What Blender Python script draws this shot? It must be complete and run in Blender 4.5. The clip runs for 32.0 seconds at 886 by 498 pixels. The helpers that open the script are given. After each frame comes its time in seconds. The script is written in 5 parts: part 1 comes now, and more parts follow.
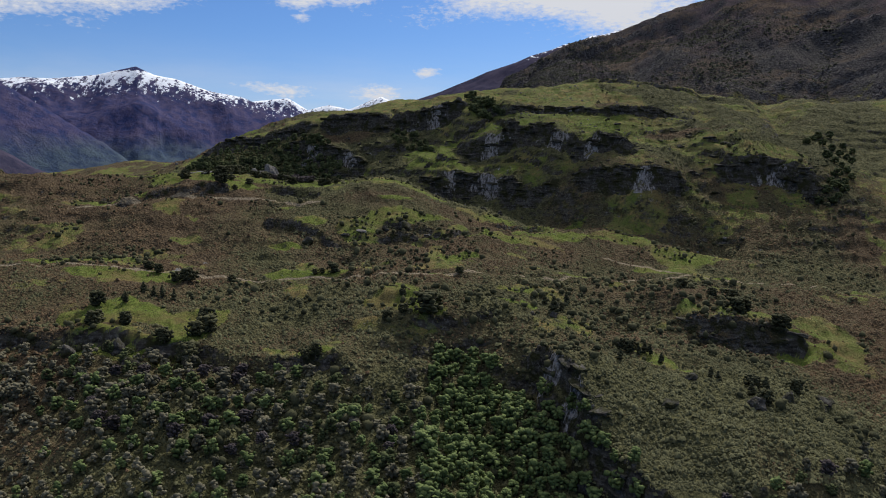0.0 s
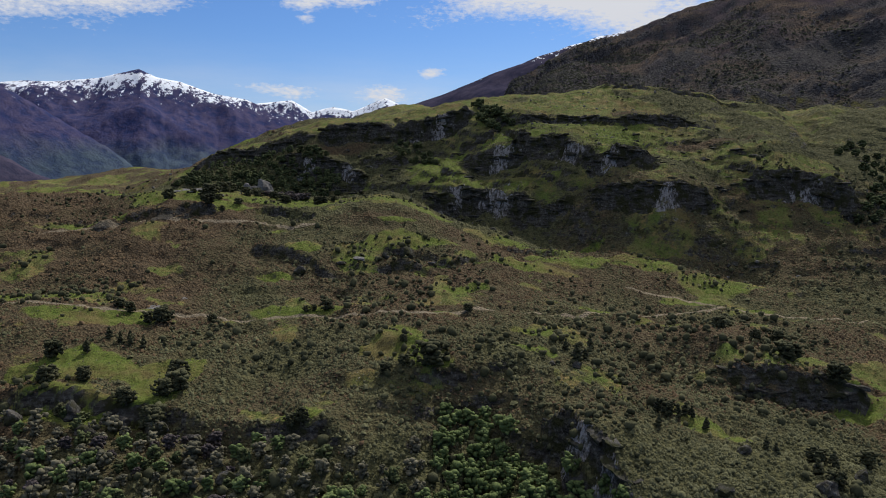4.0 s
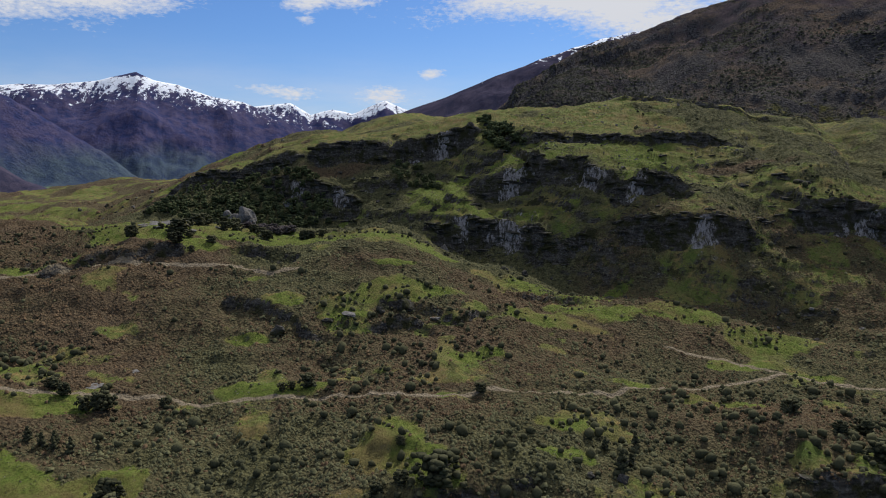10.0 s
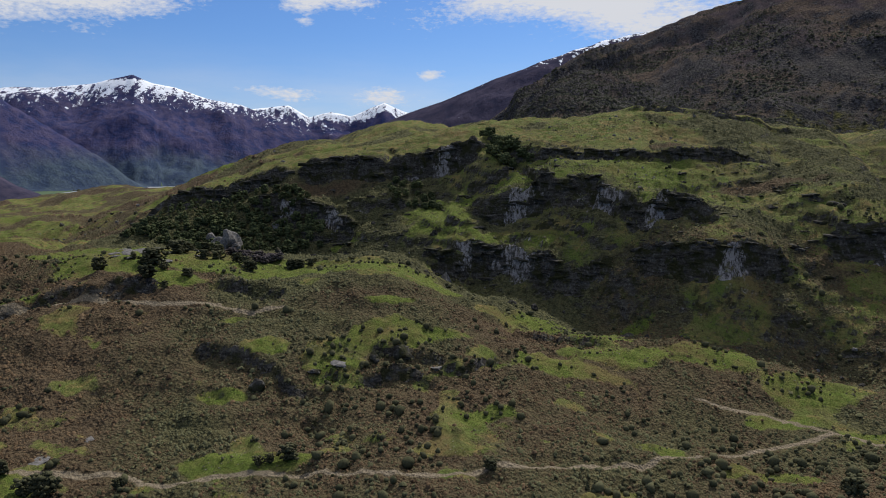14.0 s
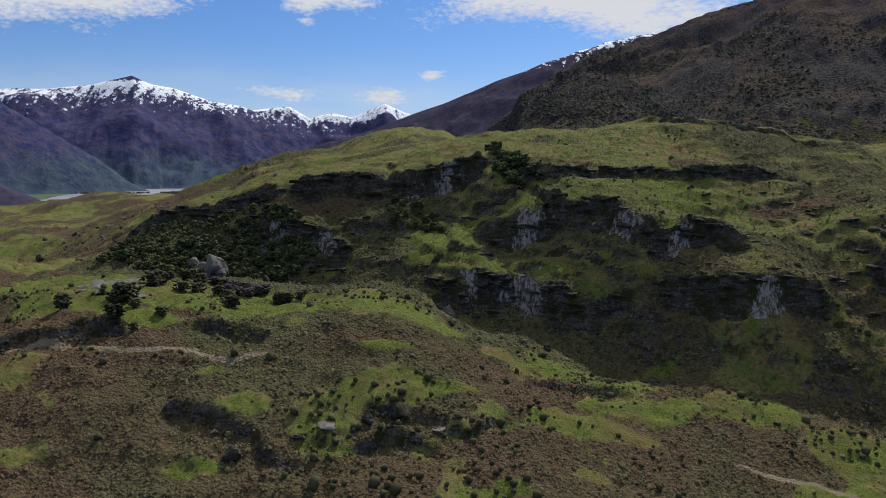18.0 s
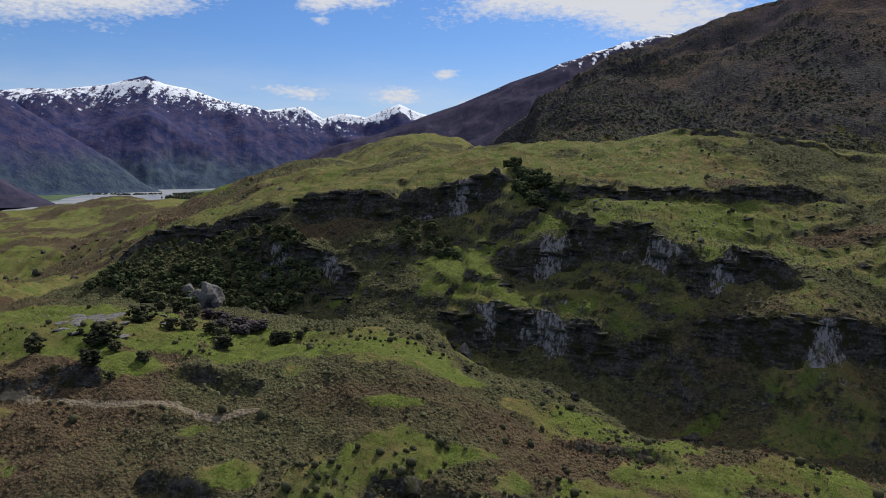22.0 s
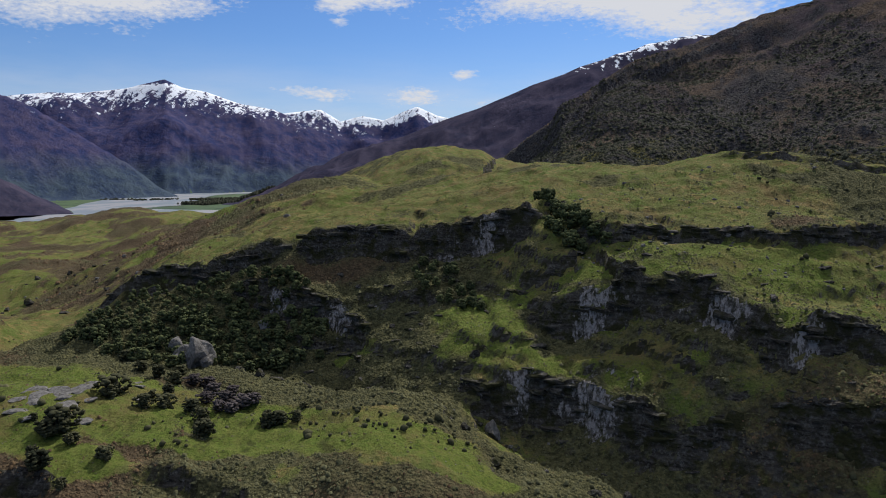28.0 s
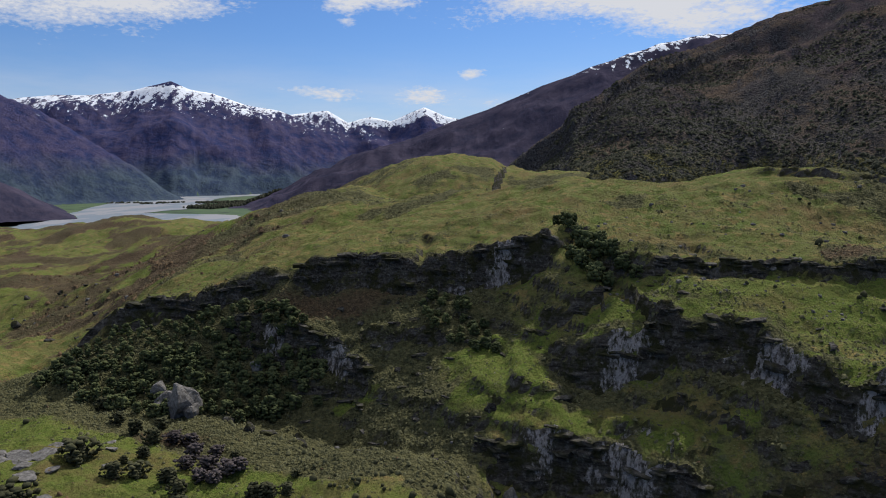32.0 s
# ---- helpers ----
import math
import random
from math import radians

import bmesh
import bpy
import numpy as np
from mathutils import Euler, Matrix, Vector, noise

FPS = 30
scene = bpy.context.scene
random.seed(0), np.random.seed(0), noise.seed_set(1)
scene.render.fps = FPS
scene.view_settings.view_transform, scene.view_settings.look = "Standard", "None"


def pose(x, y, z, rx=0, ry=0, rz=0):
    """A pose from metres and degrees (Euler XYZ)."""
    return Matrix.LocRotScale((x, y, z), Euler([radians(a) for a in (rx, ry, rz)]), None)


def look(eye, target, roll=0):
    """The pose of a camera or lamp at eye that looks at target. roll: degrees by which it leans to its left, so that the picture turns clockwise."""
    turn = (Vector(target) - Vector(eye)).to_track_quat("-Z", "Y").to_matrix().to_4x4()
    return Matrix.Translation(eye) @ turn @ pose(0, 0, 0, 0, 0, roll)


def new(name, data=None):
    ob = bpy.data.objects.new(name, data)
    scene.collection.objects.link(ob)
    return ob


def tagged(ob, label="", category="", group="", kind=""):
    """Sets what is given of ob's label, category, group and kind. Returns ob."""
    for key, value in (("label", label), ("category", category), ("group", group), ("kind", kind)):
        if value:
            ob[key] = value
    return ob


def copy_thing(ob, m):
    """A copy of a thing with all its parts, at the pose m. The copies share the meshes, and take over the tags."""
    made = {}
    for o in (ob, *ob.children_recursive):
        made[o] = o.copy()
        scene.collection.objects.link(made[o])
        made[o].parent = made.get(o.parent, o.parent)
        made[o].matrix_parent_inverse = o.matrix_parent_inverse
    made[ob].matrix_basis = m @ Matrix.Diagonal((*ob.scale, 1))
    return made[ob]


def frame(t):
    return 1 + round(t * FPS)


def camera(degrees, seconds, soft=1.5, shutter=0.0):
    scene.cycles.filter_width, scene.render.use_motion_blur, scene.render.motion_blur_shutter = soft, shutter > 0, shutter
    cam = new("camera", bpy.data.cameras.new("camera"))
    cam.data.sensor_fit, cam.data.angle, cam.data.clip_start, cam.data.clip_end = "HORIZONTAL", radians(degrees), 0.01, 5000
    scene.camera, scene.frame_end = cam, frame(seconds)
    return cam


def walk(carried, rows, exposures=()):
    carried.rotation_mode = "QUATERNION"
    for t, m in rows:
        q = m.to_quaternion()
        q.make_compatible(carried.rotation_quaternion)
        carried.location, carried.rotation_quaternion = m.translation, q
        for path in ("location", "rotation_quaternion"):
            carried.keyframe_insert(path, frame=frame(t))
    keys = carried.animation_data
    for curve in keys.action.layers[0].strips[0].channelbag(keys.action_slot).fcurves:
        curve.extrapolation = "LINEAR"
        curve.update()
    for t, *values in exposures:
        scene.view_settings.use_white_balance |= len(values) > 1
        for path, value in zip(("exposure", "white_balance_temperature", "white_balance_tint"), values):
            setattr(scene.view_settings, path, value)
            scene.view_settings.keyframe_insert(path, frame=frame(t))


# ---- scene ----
cam = camera(64.01, 32.0, soft=1.0)

PATH = [
    (0, (0.00, 0.00, 131.00), (6.00, 99.17, 119.66), 0.35),
    (1, (0.63, 8.75, 133.31), (6.50, 107.92, 121.93), 0.32),
    (2, (1.09, 17.62, 135.66), (6.77, 116.80, 124.29), 0.25),
    (3, (1.42, 26.57, 138.05), (6.87, 125.78, 126.71), 0.14),
    (4, (1.66, 35.57, 140.46), (6.93, 134.79, 129.16), 0.12),
    (5, (1.84, 44.58, 142.90), (6.98, 143.81, 131.62), 0.14),
    (6, (1.98, 53.58, 145.35), (7.05, 152.82, 134.10), 0.16),
    (7, (2.12, 62.55, 147.83), (7.18, 161.79, 136.59), 0.13),
    (8, (2.25, 71.46, 150.31), (7.37, 170.70, 139.09), 0.08),
    (9, (2.41, 80.31, 152.80), (7.57, 179.55, 141.60), 0.03),
    (10, (2.58, 89.08, 155.31), (7.80, 188.32, 144.12), -0.01),
    (11, (2.78, 97.77, 157.82), (8.05, 197.00, 146.64), -0.06),
    (12, (3.01, 106.36, 160.34), (8.31, 205.60, 149.19), -0.10),
    (13, (3.26, 114.87, 162.86), (8.57, 214.11, 151.77), -0.12),
    (14, (3.52, 123.29, 165.39), (8.82, 222.53, 154.35), -0.13),
    (15, (3.80, 131.62, 167.92), (9.09, 230.87, 156.92), -0.14),
    (16, (4.08, 139.86, 170.46), (9.36, 239.12, 159.46), -0.15),
    (17, (4.36, 148.04, 173.01), (9.57, 247.29, 162.00), -0.14),
    (18, (4.62, 156.14, 175.56), (9.74, 255.40, 164.52), -0.13),
    (19, (4.85, 164.19, 178.13), (9.77, 263.45, 167.05), -0.10),
    (20, (5.05, 172.18, 180.69), (9.56, 271.46, 169.59), -0.05),
    (21, (5.21, 180.13, 183.27), (9.16, 279.44, 172.14), 0.00),
    (22, (5.31, 188.06, 185.85), (8.59, 287.38, 174.69), 0.04),
    (23, (5.36, 195.96, 188.43), (7.94, 295.30, 177.27), 0.06),
    (24, (5.36, 203.85, 191.02), (7.27, 303.21, 179.90), 0.04),
    (25, (5.29, 211.73, 193.61), (6.64, 311.11, 182.54), 0.01),
    (26, (5.16, 219.62, 196.21), (6.17, 319.00, 185.15), -0.04),
    (27, (4.99, 227.51, 198.80), (5.80, 326.90, 187.74), -0.10),
    (28, (4.78, 235.42, 201.38), (5.52, 334.80, 190.29), -0.06),
    (29, (4.54, 243.34, 203.95), (5.29, 342.71, 192.80), 0.00),
    (30, (4.30, 251.27, 206.50), (5.10, 350.64, 195.32), -0.13),
    (31, (4.07, 259.21, 209.03), (4.50, 358.58, 197.85), -0.23),
    (32, (3.90, 267.16, 211.54), (3.53, 366.53, 200.37), -0.27),
]
walk(cam, [(t, look(eye, target, roll)) for t, eye, target, roll in PATH])

# ---------------------------------------------------------------- sky and sun
SUN_AZIMUTH, SUN_HEIGHT = 29.0, 45.0      # degrees to the right of +y, degrees above the horizon


def maths(nt, kind, a, b=None, c=None):
    n = nt.nodes.new("ShaderNodeMath")
    n.operation = kind
    for k, v in enumerate((a, b, c)):
        if v is None:
            continue
        if isinstance(v, (int, float)):
            n.inputs[k].default_value = v
        else:
            nt.links.new(v, n.inputs[k])
    return n.outputs[0]


def make_sky():
    w = bpy.data.worlds.new("sky")
    w.use_nodes = True
    scene.world = w
    nt = w.node_tree
    nt.nodes.clear()
    out = nt.nodes.new("ShaderNodeOutputWorld")
    sky = nt.nodes.new("ShaderNodeTexSky")
    sky.sky_type, sky.sun_disc = "NISHITA", False
    sky.sun_elevation, sky.sun_rotation = radians(SUN_HEIGHT), radians(SUN_AZIMUTH)
    sky.altitude, sky.air_density, sky.dust_density, sky.ozone_density = 400, 1.0, 0.4, 2.2
    coord = nt.nodes.new("ShaderNodeTexCoord")
    sep = nt.nodes.new("ShaderNodeSeparateXYZ")
    nt.links.new(coord.outputs["Generated"], sep.inputs[0])
    az = maths(nt, "MULTIPLY", maths(nt, "ARCTAN2", sep.outputs[0], sep.outputs[1]), 57.2958)
    el = maths(nt, "MULTIPLY", maths(nt, "ARCSINE", sep.outputs[2]), 57.2958)

    def flock(scale, stretch, detail, rough, shift):
        xyz = nt.nodes.new("ShaderNodeCombineXYZ")
        nt.links.new(maths(nt, "ADD", maths(nt, "MULTIPLY", az, scale), shift), xyz.inputs[0])
        nt.links.new(maths(nt, "MULTIPLY", el, scale * stretch), xyz.inputs[1])
        n = nt.nodes.new("ShaderNodeTexNoise")
        n.inputs["Scale"].default_value, n.inputs["Detail"].default_value, n.inputs["Roughness"].default_value = 1.0, detail, rough
        nt.links.new(xyz.outputs[0], n.inputs["Vector"])
        return n.outputs[0]

    def bank(a, e, wide, high):
        """A cloud bank: 1 at its middle (degrees right, degrees up), 0 well outside it."""
        p = maths(nt, "POWER", maths(nt, "ABSOLUTE", maths(nt, "DIVIDE", maths(nt, "SUBTRACT", az, a), wide)), 2.0)
        q = maths(nt, "POWER", maths(nt, "ABSOLUTE", maths(nt, "DIVIDE", maths(nt, "SUBTRACT", el, e), high)), 2.0)
        return maths(nt, "EXPONENT", maths(nt, "MULTIPLY", maths(nt, "ADD", p, q), -1.0))

    banks = None
    for a, e, wide, high, much in BANKS:
        b = maths(nt, "MULTIPLY", bank(a, e, wide, high), much)
        banks = b if banks is None else maths(nt, "ADD", banks, b)
    overhead = maths(nt, "MULTIPLY", maths(nt, "SMOOTH_MAX", maths(nt, "SUBTRACT", maths(nt, "MULTIPLY", el, 0.05), 0.75), 0.0, 0.1), 0.35)
    thick = maths(nt, "ADD", flock(0.16, 2.6, 7.0, 0.62, 3.0), maths(nt, "MULTIPLY", flock(1.5, 2.2, 6.0, 0.68, 9.0), 0.42))
    field = maths(nt, "SUBTRACT", maths(nt, "ADD", maths(nt, "ADD", thick, banks), overhead), 0.965)
    cover = nt.nodes.new("ShaderNodeClamp")
    veil = maths(nt, "MULTIPLY", maths(nt, "EXPONENT", maths(nt, "MULTIPLY", maths(nt, "POWER", maths(nt, "ABSOLUTE", maths(nt, "DIVIDE", maths(nt, "SUBTRACT", el, 4.2), 3.2)), 2.0), -1.0)), flock(0.09, 5.0, 5.0, 0.6, 5.0))
    wisps = maths(nt, "MULTIPLY", maths(nt, "SUBTRACT", flock(1.7, 2.4, 5.0, 0.62, 2.0), 0.5), 0.6)
    dense = maths(nt, "MULTIPLY", maths(nt, "ADD", field, wisps), 2.7)
    nt.links.new(maths(nt, "MAXIMUM", dense, maths(nt, "MULTIPLY", veil, 0.75)), cover.inputs[0])
    mix = nt.nodes.new("ShaderNodeMix")
    mix.data_type = "RGBA"
    tint = nt.nodes.new("ShaderNodeMix")
    tint.data_type, tint.blend_type = "RGBA", "MULTIPLY"
    tint.inputs["Factor"].default_value = 1.0
    nt.links.new(sky.outputs[0], tint.inputs["A"])
    tint.inputs["B"].default_value = (0.52, 0.755, 1.12, 1)
    nt.links.new(cover.outputs[0], mix.inputs["Factor"])
    nt.links.new(tint.outputs["Result"], mix.inputs["A"])
    mix.inputs["B"].default_value = (7.6, 7.8, 8.4, 1)
    bg = nt.nodes.new("ShaderNodeBackground")
    bg.inputs["Strength"].default_value = 0.088
    nt.links.new(mix.outputs["Result"], bg.inputs["Color"])
    nt.links.new(bg.outputs[0], out.inputs[0])


# cloud banks: degrees to the right of +y, degrees up, half width, half height, strength
BANKS = [
    (-28, 11.2, 8.5, 1.6, 0.62), (-20, 12.2, 6.0, 0.9, 0.4), (-8.0, 12.3, 1.8, 0.7, 0.45), (-7.6, 11.3, 0.8, 0.4, 0.4), (-7.5, 13.2, 2.2, 0.8, 0.40), (-4, 12.8, 2.0, 0.6, 0.34), (12, 12.8, 12, 1.7, 0.66), (20, 10.6, 7, 1.7, 0.5),
    (2.0, 7.4, 1.1, 0.5, 0.58), (-2.0, 5.7, 3.0, 1.0, 0.62), (5.5, 5.2, 3.5, 0.8, 0.46), (-11, 6.2, 6, 0.45, 0.36), (-8.5, 5.6, 2.6, 0.6, 0.4),
]
make_sky()

sun_data = bpy.data.lights.new("sun", "SUN")
sun_data.energy, sun_data.angle, sun_data.color = 4.3, radians(0.53), (1.0, 0.96, 0.9)
sun = new("sun", sun_data)
az, el = radians(SUN_AZIMUTH), radians(SUN_HEIGHT)
sun.matrix_world = look((0, 0, 900), (-900 * math.sin(az) * math.cos(el), -900 * math.cos(az) * math.cos(el), 900 - 900 * math.sin(el)))

# ---------------------------------------------------------------- materials
class Nodes:
    """Shortcuts for building a node material."""

    def __init__(self, name, rough=0.9, gloss=0.15):
        self.mat = bpy.data.materials.new(name)
        self.mat.use_nodes = True
        self.nt = self.mat.node_tree
        self.bsdf = self.nt.nodes["Principled BSDF"]
        self.bsdf.inputs["Roughness"].default_value = rough
        self.bsdf.inputs["Specular IOR Level"].default_value = gloss
        self.place = self.nt.nodes.new("ShaderNodeNewGeometry").outputs["Position"]

    def noise(self, scale, detail=4.0, rough=0.55, vector=None):
        n = self.nt.nodes.new("ShaderNodeTexNoise")
        n.inputs["Scale"].default_value, n.inputs["Detail"].default_value, n.inputs["Roughness"].default_value = scale, detail, rough
        self.nt.links.new(vector or self.place, n.inputs["Vector"])
        return n.outputs[0]

    def cells(self, scale, vector=None, out="Distance"):
        n = self.nt.nodes.new("ShaderNodeTexVoronoi")
        n.inputs["Scale"].default_value = scale
        self.nt.links.new(vector or self.place, n.inputs["Vector"])
        return n.outputs[out]

    def stretched(self, sx, sy, sz, vector=None):
        n = self.nt.nodes.new("ShaderNodeVectorMath")
        n.operation = "MULTIPLY"
        self.nt.links.new(vector or self.place, n.inputs[0])
        n.inputs[1].default_value = (sx, sy, sz)
        return n.outputs[0]

    def ramp(self, value, low, high, a=0.0, b=1.0):
        n = self.nt.nodes.new("ShaderNodeMapRange")
        self.nt.links.new(value, n.inputs[0])
        for k, v in enumerate((low, high, a, b)):
            n.inputs[k + 1].default_value = v
        return n.outputs[0]

    def mix(self, fac, a, b):
        n = self.nt.nodes.new("ShaderNodeMix")
        n.data_type = "RGBA"
        for key, v in (("Factor", fac), ("A", a), ("B", b)):
            if isinstance(v, tuple):
                n.inputs[key].default_value = (*v, 1)
            elif isinstance(v, (int, float)):
                n.inputs[key].default_value = v
            else:
                self.nt.links.new(v, n.inputs[key])
        return n.outputs["Result"]

    def math(self, kind, a, b=None):
        return maths(self.nt, kind, a, b)

    def bump(self, height, strength, distance):
        n = self.nt.nodes.new("ShaderNodeBump")
        n.inputs["Strength"].default_value, n.inputs["Distance"].default_value = strength, distance
        self.nt.links.new(height, n.inputs["Height"])
        self.nt.links.new(n.outputs[0], self.bsdf.inputs["Normal"])

    def colour(self, c):
        self.nt.links.new(c, self.bsdf.inputs["Base Color"])
        return self.mat

    def attribute(self, name):
        n = self.nt.nodes.new("ShaderNodeAttribute")
        n.attribute_name = name
        return n


def rock_colour(m, pale=None):
    beds = m.noise(1.0, 5, 0.65, m.stretched(0.12, 0.12, 0.8))
    streaks = m.noise(1.0, 5, 0.65, m.stretched(0.4, 0.4, 0.11))
    rough = m.noise(0.7, 5, 0.7)
    grey = m.mix(m.ramp(beds, 0.38, 0.64), (0.02, 0.018, 0.016), (0.085, 0.078, 0.068))
    grey = m.mix(m.ramp(rough, 0.5, 0.7), grey, (0.14, 0.135, 0.125))
    grey = m.mix(m.ramp(m.noise(0.2, 4, 0.6), 0.46, 0.6), grey, (0.034, 0.034, 0.016))
    if pale is not None:
        blot = m.ramp(m.math("ADD", pale, m.math("MULTIPLY", m.math("SUBTRACT", m.noise(0.13, 5, 0.72), 0.5), 2.6)), 0.56, 0.72)
        lines = m.noise(1.0, 5, 0.72, m.stretched(0.7, 0.7, 0.26))
        grey = m.mix(m.math("MULTIPLY", m.math("MULTIPLY", blot, m.ramp(lines, 0.42, 0.54)), m.ramp(streaks, 0.38, 0.48)), grey, (0.3, 0.28, 0.275))
    return grey


def ground_material():
    m = Nodes("hill_ground", 1.0, 0.04)
    cover = m.attribute("cover")
    parts = m.nt.nodes.new("ShaderNodeSeparateColor")
    m.nt.links.new(cover.outputs["Color"], parts.inputs[0])
    grassy, brown, bare = parts.outputs[0], parts.outputs[1], parts.outputs[2]
    fine, mid = m.noise(1.7, 4, 0.6), m.noise(0.09, 5, 0.6)
    tiny = m.noise(6.0, 3, 0.6)
    grass = m.mix(m.ramp(mid, 0.38, 0.62), (0.1, 0.13, 0.032), (0.15, 0.144, 0.052))
    grass = m.mix(m.ramp(m.noise(0.16, 6, 0.7), 0.5, 0.66), grass, (0.225, 0.16, 0.068))
    grass = m.mix(m.ramp(m.noise(0.75, 4, 0.7), 0.5, 0.75), grass, (0.045, 0.054, 0.016))
    lush = m.mix(m.ramp(m.noise(0.4, 5, 0.65), 0.36, 0.64), (0.096, 0.134, 0.026), (0.145, 0.156, 0.042))
    lush = m.mix(m.ramp(m.noise(1.1, 5, 0.7), 0.48, 0.68), lush, (0.045, 0.06, 0.016))
    grass = m.mix(m.ramp(m.math("ADD", cover.outputs["Alpha"], m.math("MULTIPLY", m.math("SUBTRACT", m.noise(0.1, 5, 0.65), 0.5), 0.9)), 0.3, 0.6), grass, lush)
    grass = m.mix(m.ramp(m.noise(0.028, 6, 0.68), 0.52, 0.64, 0.0, 0.75), grass, (0.15, 0.108, 0.05))
    grass = m.mix(m.ramp(m.noise(1.0, 5, 0.7, m.stretched(0.09, 0.035, 0.3)), 0.56, 0.66, 0.0, 0.8), grass, (0.05, 0.052, 0.02))
    stones = m.math("MULTIPLY", m.ramp(m.noise(1.1, 3, 0.6), 0.66, 0.7), m.ramp(m.noise(0.05, 3, 0.6), 0.48, 0.6))
    grass = m.mix(stones, grass, (0.22, 0.205, 0.18))
    scrub = m.mix(m.ramp(m.noise(0.5, 5, 0.65), 0.35, 0.65), (0.034, 0.036, 0.018), (0.125, 0.118, 0.056))
    bracken = m.mix(m.ramp(m.noise(0.8, 5, 0.65), 0.35, 0.68), (0.046, 0.034, 0.022), (0.145, 0.106, 0.064))
    low = m.mix(brown, scrub, bracken)
    edge = m.math("ADD", grassy, m.math("MULTIPLY", m.math("SUBTRACT", fine, 0.5), 0.6))
    edge = m.math("ADD", edge, m.math("MULTIPLY", m.math("SUBTRACT", m.noise(0.22, 5, 0.65), 0.5), 0.9))
    col = m.mix(m.ramp(edge, 0.4, 0.6), low, grass)
    tilt = m.nt.nodes.new("ShaderNodeSeparateXYZ")
    m.nt.links.new(m.nt.nodes.new("ShaderNodeNewGeometry").outputs["True Normal"], tilt.inputs[0])
    steep = m.math("ADD", tilt.outputs[2], m.math("MULTIPLY", m.math("SUBTRACT", m.noise(0.35, 5, 0.65), 0.5), 0.5))
    rocky = m.math("MAXIMUM", m.ramp(steep, 0.66, 0.5), m.ramp(m.math("ADD", bare, m.math("MULTIPLY", m.math("SUBTRACT", m.noise(0.6, 5, 0.6), 0.5), 1.2)), 0.5, 0.7))
    col = m.mix(rocky, col, rock_colour(m, m.attribute("pale").outputs["Fac"]))
    path = m.mix(m.ramp(fine, 0.3, 0.7), (0.25, 0.205, 0.145), (0.16, 0.13, 0.09))
    col = m.mix(m.ramp(m.attribute("path").outputs["Fac"], 0.35, 0.6), col, path)
    lumps = m.math("MULTIPLY", m.cells(0.9), m.math("SUBTRACT", 1.0, grassy))
    m.bump(m.math("ADD", m.math("MULTIPLY", lumps, 0.9), m.math("ADD", m.math("MULTIPLY", tiny, 0.25), m.math("MULTIPLY", m.noise(0.55, 6, 0.72), 1.1))), 0.9, 1.25)
    return m.colour(col)


def mountain_material():
    m = Nodes("hazed_mountain_side", 1.0, 0.0)
    big, mid, fine = m.noise(0.006, 6, 0.62), m.noise(0.03, 6, 0.65), m.noise(0.25, 5, 0.7)
    z = m.nt.nodes.new("ShaderNodeSeparateXYZ")
    m.nt.links.new(m.place, z.inputs[0])
    # scrub, tussock and crag tones carry a blue-grey shift that stands for haze
    scrub = m.mix(m.ramp(fine, 0.35, 0.66), (0.036, 0.036, 0.038), (0.1, 0.092, 0.085))
    tussock = m.mix(m.ramp(mid, 0.38, 0.66), (0.052, 0.042, 0.05), (0.112, 0.09, 0.094))
    tussock = m.mix(m.ramp(fine, 0.4, 0.65), tussock, (0.052, 0.044, 0.048))
    line = m.math("ADD", z.outputs[2], m.math("MULTIPLY", m.math("SUBTRACT", m.noise(0.008, 6, 0.65), 0.5), 620.0))
    col = m.mix(m.ramp(line, 290, 420), scrub, tussock)
    col = m.mix(m.ramp(big, 0.5, 0.62), col, m.mix(m.ramp(fine, 0.4, 0.6), (0.13, 0.098, 0.072), (0.066, 0.052, 0.043)))
    grassy = m.math("ADD", m.ramp(z.outputs[2], 275, 190), m.math("MULTIPLY", m.math("SUBTRACT", m.noise(0.022, 6, 0.68), 0.5), 2.2))
    col = m.mix(m.ramp(grassy, 0.5, 0.75), col, m.mix(m.ramp(fine, 0.38, 0.62), (0.12, 0.112, 0.044), (0.052, 0.05, 0.024)))
    tilt = m.nt.nodes.new("ShaderNodeSeparateXYZ")
    m.nt.links.new(m.nt.nodes.new("ShaderNodeNewGeometry").outputs["True Normal"], tilt.inputs[0])
    crag = m.mix(m.ramp(fine, 0.4, 0.6), (0.024, 0.023, 0.026), (0.1, 0.095, 0.096))
    col = m.mix(m.ramp(m.math("ADD", tilt.outputs[2], m.math("MULTIPLY", m.math("SUBTRACT", mid, 0.5), 0.7)), 0.78, 0.62), col, crag)
    runs = m.noise(1.0, 6, 0.68, m.stretched(0.03, 0.007, 0.03))
    col = m.mix(m.ramp(runs, 0.52, 0.62), col, m.mix(m.ramp(fine, 0.42, 0.6), (0.03, 0.03, 0.034), (0.07, 0.066, 0.064)))
    col = m.mix(m.ramp(runs, 0.42, 0.36), col, m.mix(m.ramp(fine, 0.4, 0.6), (0.115, 0.092, 0.074), (0.064, 0.054, 0.048)))
    m.bump(m.math("ADD", m.math("ADD", m.math("MULTIPLY", m.cells(0.28), 0.6), fine), m.math("MULTIPLY", runs, 1.5)), 1.0, 4.0)
    return m.colour(col)


